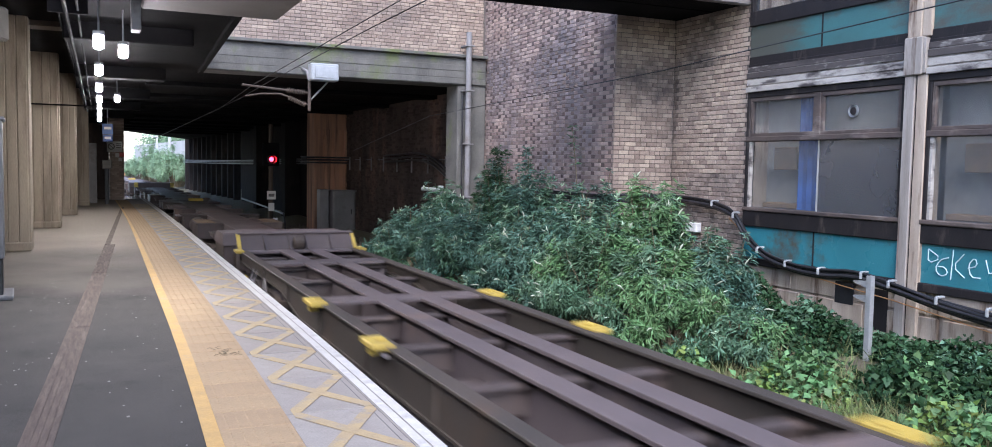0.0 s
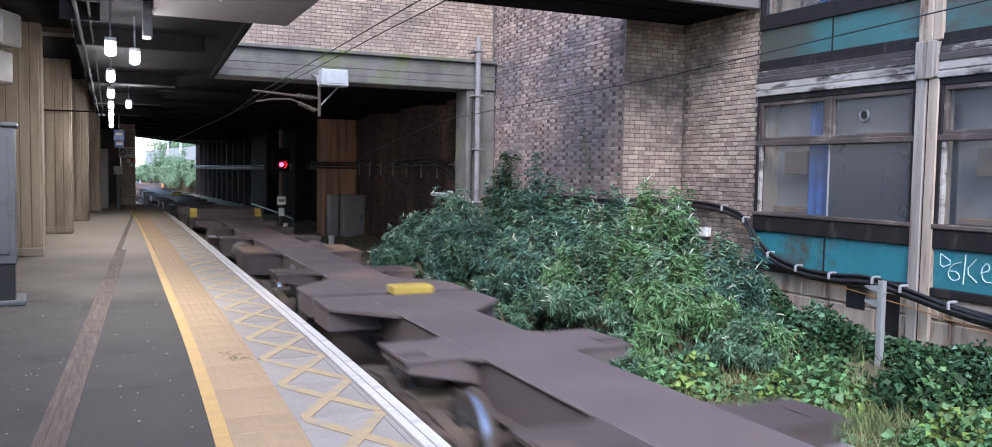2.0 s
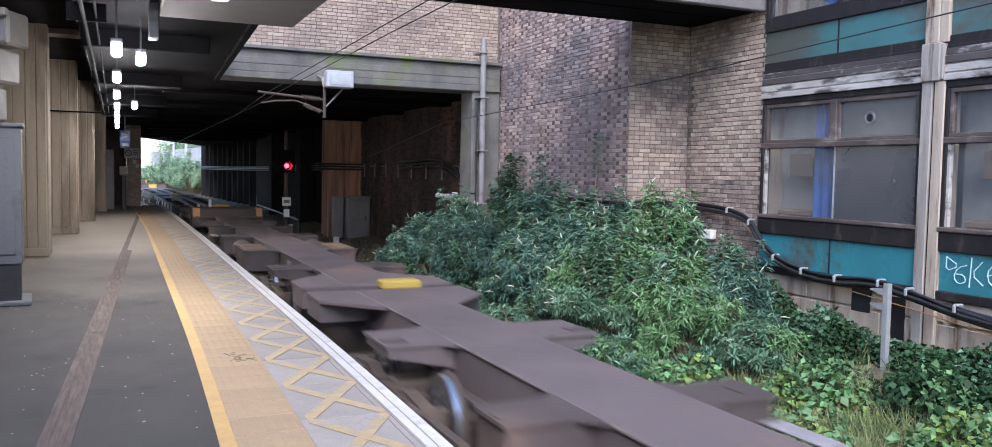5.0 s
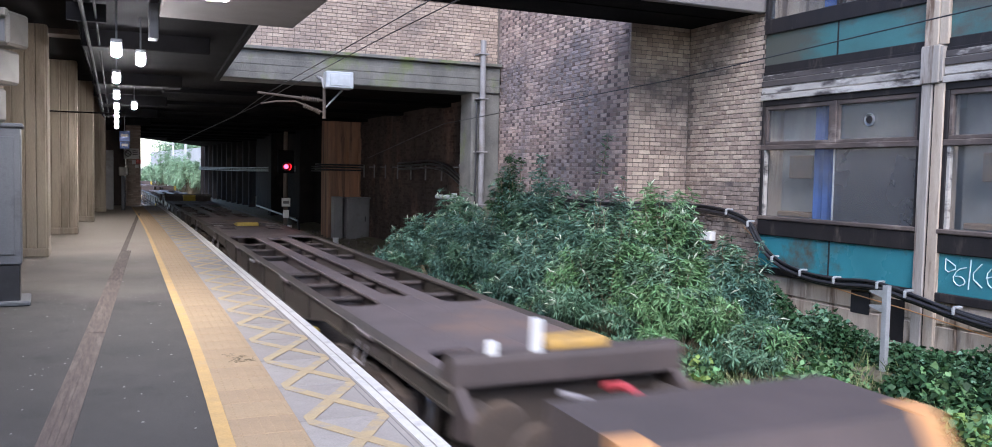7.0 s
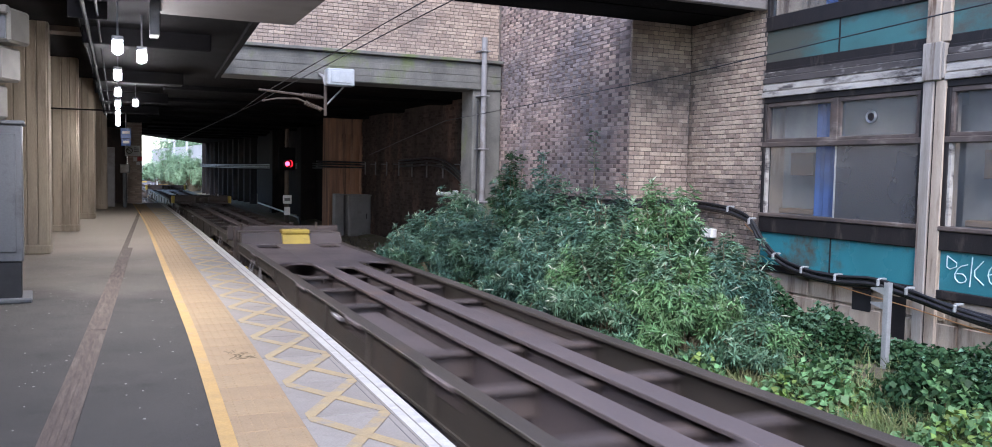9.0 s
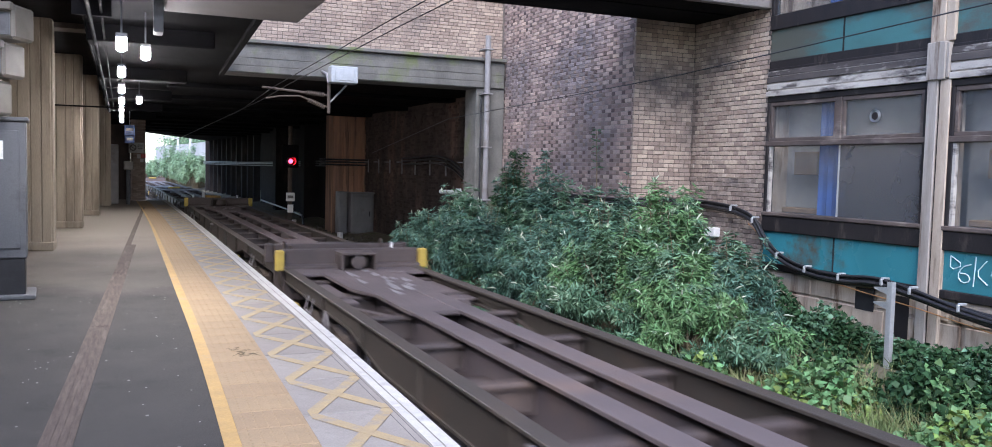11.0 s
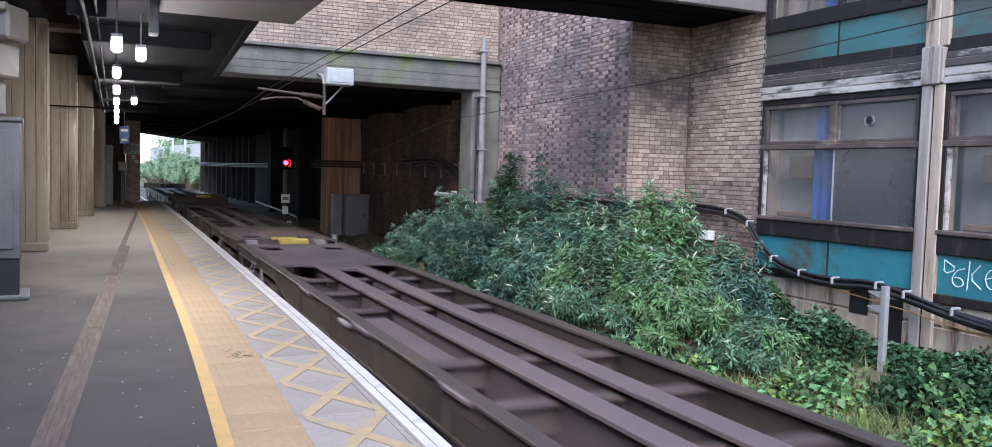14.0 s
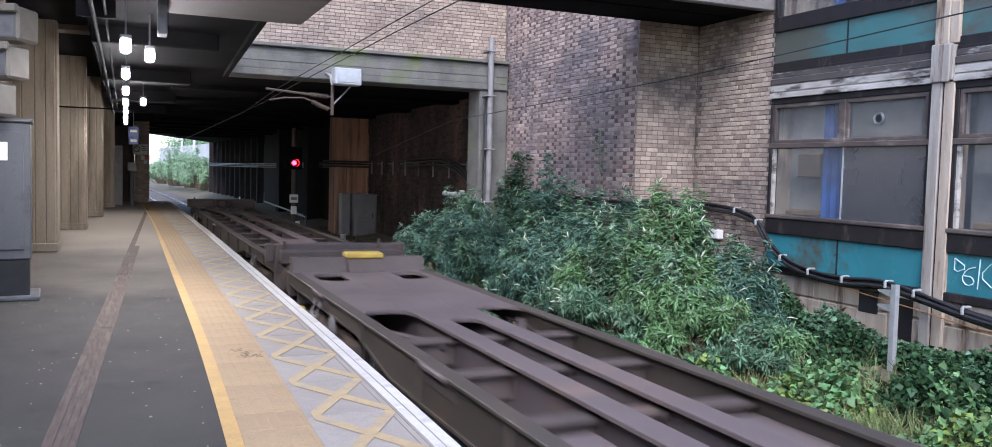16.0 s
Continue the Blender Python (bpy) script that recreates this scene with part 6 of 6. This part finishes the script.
def train():
    s1 = lattice_wagon("container_wagon", 19.6, "rib", "dark brown open-frame container wagon with yellow spigot plates")
    p1 = spine_wagon("container_wagon", 19.8, -1, "brown spine container wagon with outriggers")
    p2 = spine_wagon("container_wagon", 18.6, 1, "brown spine container wagon with a raised yellow-cornered end")
    p4 = spine_wagon("container_wagon", 18.6, 1, "brown spine container wagon with a raised rust-cornered end", "orange")
    f1 = frame_wagon("container_wagon", 19.3, -1, "brown frame container wagon with plated rusty deck")
    f2 = frame_wagon("container_wagon", 19.3, 1, "brown frame container wagon with a yellow end block", "yellow")
    f4 = frame_wagon("container_wagon", 19.3, 1, "brown frame container wagon with a yellow cap on its end block")
    l1 = lattice_wagon("container_wagon", 19.6, "box", "brown open-frame container wagon with yellow corner posts")
    l3 = lattice_wagon("container_wagon", 19.6, "box", "brown open-frame container wagon with dark end posts, last of the train", "steel_dark")
    TRAIN.extend([(s1, 6.8), (p1, 27.1), (p2, 46.3), (p4, 86.4), (f1, 107.35), (f2, 126.85), (l1, 147.15), (l3, 229.9), (f4, 209.15)])
    for ob, s in ((p1, 67.1), (l1, 167.55), (f1, 189.15)):
        TRAIN.append((copy_thing(ob, Matrix.Identity(4)), s))


def travel(t):
    """Metres run since the start: 13.1 m/s at first, easing to 12.4 m/s."""
    if t <= 8.5:
        return 13.1 * t
    if t <= 11.5:
        return 111.35 + 13.1 * (t - 8.5) - 0.7 / 6.0 * (t - 8.5) ** 2
    return 149.6 + 12.4 * (t - 11.5)


def motions():
    walk(TWIG, [(t, SPRIG @ pose(0, 0, 0, 3 * math.sin(t * 2.1), lean)) for t, lean in ((0, -6), (1, -5), (2, -2), (3, -1), (4, 0), (5, 5), (6, 9), (7, 10), (8, 1), (9, -1), (10, 2), (11, 0), (12, 3), (13, 0), (14, 4), (15, -1), (16, -3))])
    spin = [(i / FPS, pose(0, 0, 0, math.degrees(travel(i / FPS) / 0.42) % 360.0)) for i in range(0, 16 * FPS + 1)]
    first = None
    for w, s in TRAIN:
        rows = []
        for i in range(0, 33):
            t = i * 0.5
            y = s - travel(t)
            rows.append((t, pose(TRACK + bend(y), y, RAIL, 0, 0, math.degrees(math.atan(bend(y - 5) - bend(y + 5)) / 10.0))))
        walk(w, rows)
        for o in w.children_recursive:
            if o.name.startswith("wheelset"):
                if first is None:
                    first = o
                    walk(o, spin)
                else:
                    o.rotation_mode = "QUATERNION"
                    o.animation_data_create()
                    o.animation_data.action = first.animation_data.action
                    o.animation_data.action_slot = first.animation_data.action_slot


# ---------------------------------------------------------------- plants
def leaf_mesh(name, centres, dirs, lengths, widths, rng, material):
    """Lance-shaped leaves folded along the midrib: six corners each."""
    n = len(centres)
    d = dirs / np.linalg.norm(dirs, axis=1, keepdims=True)
    up = rng.normal(size=(n, 3)) + np.array([0, 0, 1.6])
    side = np.cross(d, up)
    side /= np.linalg.norm(side, axis=1, keepdims=True) + 1e-9
    nor = np.cross(side, d)
    L, W = lengths[:, None], widths[:, None]
    p = [centres, centres + d * L * 0.4 + side * W + nor * W * 0.35, centres + d * L * 0.42, centres + d * L * 0.4 - side * W + nor * W * 0.35, centres + d * L - nor * L * 0.12]
    v = np.stack(p, 1).reshape(-1, 3)
    base = np.arange(n)[:, None] * 5
    f = np.concatenate([base + np.array([0, 1, 2]), base + np.array([0, 2, 3]), base + np.array([2, 1, 4]), base + np.array([3, 2, 4])], 1).reshape(-1, 3)
    me = bpy.data.meshes.new(name)
    me.vertices.add(len(v))
    me.vertices.foreach_set("co", v.astype(np.float32).ravel())
    me.loops.add(f.size)
    me.loops.foreach_set("vertex_index", f.astype(np.int32).ravel())
    me.polygons.add(len(f))
    me.polygons.foreach_set("loop_start", np.arange(0, f.size, 3, dtype=np.int32))
    me.update(calc_edges=True)
    me.materials.append(M[material])
    return me


def shrub(name, label, x, y, z, rx, ry, height, shoots, seed, leaf=("leaf", "leaf_fresh"), length=0.14, per=56, bloom=0.22, broad=1.0, category="shrub", young=0.0):
    """Arching shoots in loose clusters from a woody base, set with whorls of leaves; some tips carry pale young leaves or a seed head."""
    rng = np.random.default_rng(seed)
    ob = thing(name, label, category, at=pose(x, y, z))
    stems, tips = Build(), Build()
    lots = [[], [], []]
    groups = []
    for _ in range(max(3, shoots // 13)):
        a, q = rng.uniform(0, 2 * math.pi), math.sqrt(rng.uniform(0, 1))
        q *= 1 + 0.24 * math.sin(3 * a + seed) + 0.14 * math.sin(5 * a + 2 * seed)
        groups.append((math.cos(a) * q * rx, math.sin(a) * q * ry, height * max(0.28, 1 - 0.52 * q * q) * rng.uniform(0.55, 1.0), 1 if rng.random() < 0.3 else 0))
    for k in range(shoots):
        gx, gy, gz, kind = groups[k % len(groups)]
        top = np.array([gx + rng.normal(0, 0.11), gy + rng.normal(0, 0.11), max(0.12, gz * rng.uniform(0.72, 1.08) + (0.16 * height if rng.random() < 0.07 else 0))])
        root = np.array([top[0] * 0.35 + rng.normal(0, 0.08), top[1] * 0.35 + rng.normal(0, 0.1), 0.0])
        mid = root * 0.45 + top * 0.55 + np.array([0, 0, 0.12 * height])
        if k % 3 == 0:
            stems.tube([root, mid, top], [0.018, 0.011, 0.004], 4)
        # whorls of leaves along the shoot, densest at its tip
        nodes = max(3, per // 7)
        t = np.repeat(rng.uniform(0.25, 1.0, nodes) ** 0.6, 7)
        t[:7] = 1.0
        m = len(t)
        pts = root * ((1 - t) ** 2)[:, None] + 2 * mid * (t * (1 - t))[:, None] + top * (t ** 2)[:, None]
        axis = (top - mid) / np.linalg.norm(top - mid)
        ang = np.tile(np.arange(7) * 0.9, nodes) + rng.uniform(0, 6)
        e1 = np.cross(axis, [0.3, 0.9, 0.1])
        e1 /= np.linalg.norm(e1)
        e2 = np.cross(axis, e1)
        out = np.cos(ang)[:, None] * e1 + np.sin(ang)[:, None] * e2 + axis * rng.uniform(0.0, 0.6, m)[:, None] + np.array([0, 0, -0.3]) + rng.normal(0, 0.16, (m, 3))
        size = rng.uniform(0.65, 1.3, m) * length
        fresh = rng.random() < young
        if fresh:
            out[:7] += axis * 1.1
            size[:7] *= 0.75
        new_tip = np.arange(m) < (7 if fresh else 0)
        pts = pts + rng.normal(0, 0.012, (m, 3))
        wide = rng.uniform(0.075, 0.115, m) * length * broad
        for lot, pick in ((kind, ~new_tip), (2, new_tip)):
            if pick.any():
                lots[lot].append((pts[pick], out[pick], size[pick], wide[pick]))
        if rng.random() < bloom:
            d = axis * 0.12 + np.array([rng.normal(0, 0.04), rng.normal(0, 0.04), 0])
            tips.tube([top, top + d * 0.5, top + d + np.array([0, 0, -0.02])], [0.008, 0.012, 0.003], 4)
    part("branchwork", stems, "stem", ob)
    for lot, m, what in zip(lots, (*leaf, "leaf_young"), ("foliage", "foliage", "young_foliage")):
        if lot:
            o = new(what, leaf_mesh(what, *[np.concatenate(c) for c in zip(*lot)], rng, m))
            o.parent = ob
    if bloom and tips.v:
        tagged(part("seed_spray", tips, "bloom", ob, "pale drying seed heads"), kind="stuff")
    return ob


def broad_plants(name, label, category, x, y, z, rx, ry, h, n, seed, mats, size):
    """A low mound of broad leaves on short stems: ivy, bramble."""
    rng = np.random.default_rng(seed)
    ob = thing(name, label, category, at=pose(x, y, z))
    a, q = rng.uniform(0, 2 * math.pi, n), np.sqrt(rng.uniform(0, 1, n))
    px, py = np.cos(a) * q * rx, np.sin(a) * q * ry
    hh = h * (1 - 0.7 * q ** 2) * (1 + 0.3 * np.sin(px * 5 + seed) * np.cos(py * 4))
    c = np.stack([px, py, hh * rng.uniform(0.3, 1.0, n)], 1)
    d = rng.normal(size=(n, 3)) * np.array([1, 1, 0.6]) + np.array([-0.6, -0.4, -0.2])
    # sprays of one kind of leaf stand together
    field = np.sin(px * 6 + seed) * np.cos(py * 5 + 2 * seed) + rng.normal(0, 0.35, n)
    for k, m in enumerate(mats):
        s = (field > 0.45) == bool(k)
        L = rng.uniform(0.6, 1.25, s.sum()) * size
        o = new("foliage", leaf_mesh("foliage", c[s], d[s], L, L * rng.uniform(0.34, 0.46, s.sum()), rng, m))
        o.parent = ob
    b = Build()
    for _ in range(14):
        g = rng.uniform(-1, 1, 3)
        b.tube([(g[0] * rx * 0.5, g[1] * ry * 0.6, 0), (g[0] * rx * 0.6, g[1] * ry * 0.7, h * 0.5)], 0.01, 4)
    part("branchwork", b, "stem", ob)
    return ob


def sprig():
    """A long loose shoot that nods in the draught."""
    rng = np.random.default_rng(77)
    ob = thing("buddleia_sprig", "long loose buddleia shoot swaying above the bush", "shrub", at=SPRIG)
    part("stem", Build().tube([(0, 0, 0), (0.03, 0.02, 0.7), (0.0, 0.0, 1.45)], [0.012, 0.009, 0.004], 5), "stem", ob)
    t = np.repeat(np.linspace(0.55, 1.0, 8), 6)
    c = np.stack([0.02 * np.sin(t * 3), 0 * t, 1.45 * t], 1)
    a = np.arange(len(t)) * 1.05
    d = np.stack([np.cos(a), np.sin(a), rng.uniform(-0.4, 0.5, len(t))], 1)
    o = new("foliage", leaf_mesh("foliage", c, d, rng.uniform(0.1, 0.17, len(t)), rng.uniform(0.01, 0.018, len(t)), rng, "leaf"))
    o.parent = ob
    return ob


SPRIG = pose(7.55, 12.9, 1.0)


def plants():
    bl = "tall buddleia bush with silvery green leaves beside the track"
    tones = {0: ("leaf_dark", "leaf_blue"), 7: ("leaf_fresh", "leaf"), 8: ("leaf", "leaf_fresh"), 9: ("leaf_fresh", "leaf"), 1: ("leaf", "leaf_blue")}
    for i, (x, y, z, rx, ry, h, n) in enumerate(SHRUBS):
        shrub("buddleia_bush", bl, x, y, z, rx, ry, h, int(n * 1.3), 20 + i, tones.get(i, ("leaf_blue", "leaf")), 0.118, 77, 0.0 if i == 0 else 0.1, 1.0, "shrub", 0.05 if i == 0 else 0.22)
    for i, (x, y, z, rx, ry, h, n) in enumerate(LOW):
        shrub("low_weeds", "fresh green weeds growing at the foot of the bushes", x, y, z, rx, ry, h, n, 60 + i, ("leaf", "leaf_fresh"), 0.1, 35, 0.0, 1.3, "weeds", 0.1)
    for i, (x, y, z, rx, ry, h, n) in enumerate(BRAMBLE):
        broad_plants("bramble", "mid-green bramble with paler sprays beside the track", "bramble", x, y, z, rx, ry, h, n, 75 + i, ("leaf_fresh", "leaf_lime") if x < 7.2 else ("leaf_dark", "leaf_fresh"), 0.1)
    for i, (x, y, z, rx, ry, h, n) in enumerate(IVY):
        broad_plants("ivy_mound", "dark green ivy heaped against the base wall", "ivy", x, y, z, rx, ry, h, n, 90 + i, ("leaf_dark", "leaf"), 0.078)
    # grass tufts
    rng = np.random.default_rng(7)
    n = 26000
    c = np.stack([rng.uniform(5.0, 8.6, n), rng.uniform(2.2, 20.0, n), np.zeros(n)], 1)
    k = 19000
    tuft = np.stack([rng.uniform(5.05, 7.3, 420), rng.uniform(2.5, 10.5, 420)], 1)[rng.integers(0, 420, k)]
    c[:k, :2] = tuft + rng.normal(0, 0.07, (k, 2))
    c[:, 2] = np.interp(c[:, 0], [4.95, 6.0, 7.2, 8.1, 9.4], [-1.13, -0.95, -0.72, -0.62, -0.55])
    d = rng.normal(size=(n, 3)) * 0.5 + np.array([0, 0, 0.9])
    o = new("grass", leaf_mesh("grass", c, d, rng.uniform(0.12, 0.42, n), rng.uniform(0.003, 0.008, n), rng, "grass"))
    tagged(o, "dry and green grass among the weeds", kind="stuff")


SHRUBS = [
    # x, y, z, half widths, height, shoots
    (7.45, 15.7, -0.8, 0.5, 0.8, 3.05, 400), (6.6, 16.9, -0.85, 0.95, 1.3, 2.15, 440), (6.3, 18.6, -0.9, 0.8, 1.1, 1.6, 280),
    (7.1, 13.9, -0.8, 0.95, 1.1, 2.5, 480), (6.3, 15.0, -0.85, 0.9, 1.3, 1.9, 420), (7.4, 12.3, -0.75, 0.9, 0.9, 2.3, 440),
    (6.5, 12.8, -0.85, 0.9, 1.2, 1.8, 420), (7.45, 10.6, -0.7, 0.65, 0.7, 2.3, 460), (6.7, 10.9, -0.8, 0.9, 1.1, 1.8, 420),
    (6.9, 9.5, -0.75, 0.8, 0.9, 1.55, 380), (8.0, 9.7, -0.7, 0.55, 0.6, 1.6, 220),
]
LOW = [(5.75, 14.5, -1.0, 0.5, 1.3, 0.8, 200), (5.75, 12.0, -1.0, 0.5, 1.3, 0.75, 220), (6.0, 9.6, -0.95, 0.6, 1.1, 0.7, 240), (7.2, 8.2, -0.8, 0.7, 0.9, 0.8, 260)]
BRAMBLE = [(6.2, 8.3, -0.95, 0.6, 0.8, 0.5, 1300), (7.5, 7.5, -0.82, 0.7, 0.9, 0.42, 1900), (6.9, 6.9, -0.85, 0.7, 0.9, 0.5, 1800), (6.9, 4.9, -0.88, 0.8, 1.0, 0.55, 2000),
           (7.7, 5.9, -0.75, 0.7, 0.9, 0.62, 2200), (6.2, 6.3, -0.95, 0.5, 0.8, 0.35, 1000), (7.7, 4.4, -0.75, 0.7, 0.8, 0.8, 2000), (6.0, 4.6, -0.98, 0.5, 0.8, 0.3, 900)]
IVY = [(8.75, 9.8, -0.72, 0.55, 0.9, 0.8, 4600), (8.7, 8.5, -0.72, 0.6, 0.8, 0.68, 4600), (8.95, 7.3, -0.72, 0.4, 0.8, 0.55, 3000), (8.6, 6.4, -0.72, 0.7, 0.8, 0.66, 4800),
       (8.5, 5.3, -0.72, 0.8, 0.9, 0.68, 3200), (8.4, 3.9, -0.72, 0.85, 0.9, 0.66, 2600)]


# ---------------------------------------------------------------- beyond the tunnel
def distance():
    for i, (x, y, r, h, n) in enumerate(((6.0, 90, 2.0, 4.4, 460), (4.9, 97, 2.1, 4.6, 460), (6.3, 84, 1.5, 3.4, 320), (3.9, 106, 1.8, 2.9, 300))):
        shrub("lineside_bush", "green bush beside the line beyond the tunnel, paled for haze", x, y, -0.7, r, r * 1.4, h, n, 140 + i, ("leaf_far", "leaf_far"), 0.3, 28, 0)
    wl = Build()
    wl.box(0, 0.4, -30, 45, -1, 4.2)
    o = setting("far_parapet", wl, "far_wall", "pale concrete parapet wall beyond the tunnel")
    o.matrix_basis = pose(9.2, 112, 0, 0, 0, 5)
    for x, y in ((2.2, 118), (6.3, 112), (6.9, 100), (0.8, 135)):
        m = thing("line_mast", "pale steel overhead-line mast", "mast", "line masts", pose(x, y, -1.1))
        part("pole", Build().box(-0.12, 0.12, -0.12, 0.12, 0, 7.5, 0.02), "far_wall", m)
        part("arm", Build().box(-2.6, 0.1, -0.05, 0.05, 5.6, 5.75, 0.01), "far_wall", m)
    for i, (x, y, h) in enumerate(((9.5, 150, 8), (14, 140, 9))):
        t = thing("tree", "green tree beyond the line, paled for haze", "tree", "far trees", pose(x, y, -1))
        part("trunk", Build().tube([(0, 0, 0), (0.1, 0, h * 0.5), (0.3, 0.1, h * 0.9)], [0.25, 0.16, 0.04], 8).tube([(0.1, 0, h * 0.4), (1.2, 0.2, h * 0.7)], [0.1, 0.03], 6), "stem", t)
        rng = np.random.default_rng(200 + i)
        n = 3500
        c = rng.normal(size=(n, 3)) * np.array([h * 0.2, h * 0.2, h * 0.17]) + np.array([0.2, 0, h * 0.66])
        k = rng.integers(0, 40, n)
        c += rng.normal(size=(40, 3))[k] * h * 0.07
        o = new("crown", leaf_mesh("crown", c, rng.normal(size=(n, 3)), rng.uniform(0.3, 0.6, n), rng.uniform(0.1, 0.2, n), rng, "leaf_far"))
        o.parent = t
    for i in range(3):
        y = 150 + i * 9
        h = thing("parked_train", "pale red and white train standing far off", "train", at=pose(-9.5 - i * 1.4, y, -1.0, 0, 0, 8))
        part("body", Build().box(-1.3, 1.3, 0, 8.5, 0.6, 3.7, 0.2), "sign_white", h)
        part("band", Build().box(-1.32, 1.32, 0.1, 8.4, 1.0, 1.9, 0.02), "sign_red", h)


ground()
platform()
station_side()
platform_kit()
tunnel()
footbridge()
building()
cables()
line_gear()
train()
plants()
TWIG = sprig()
distance()
platform_pieces()
brick_walls()
motions()
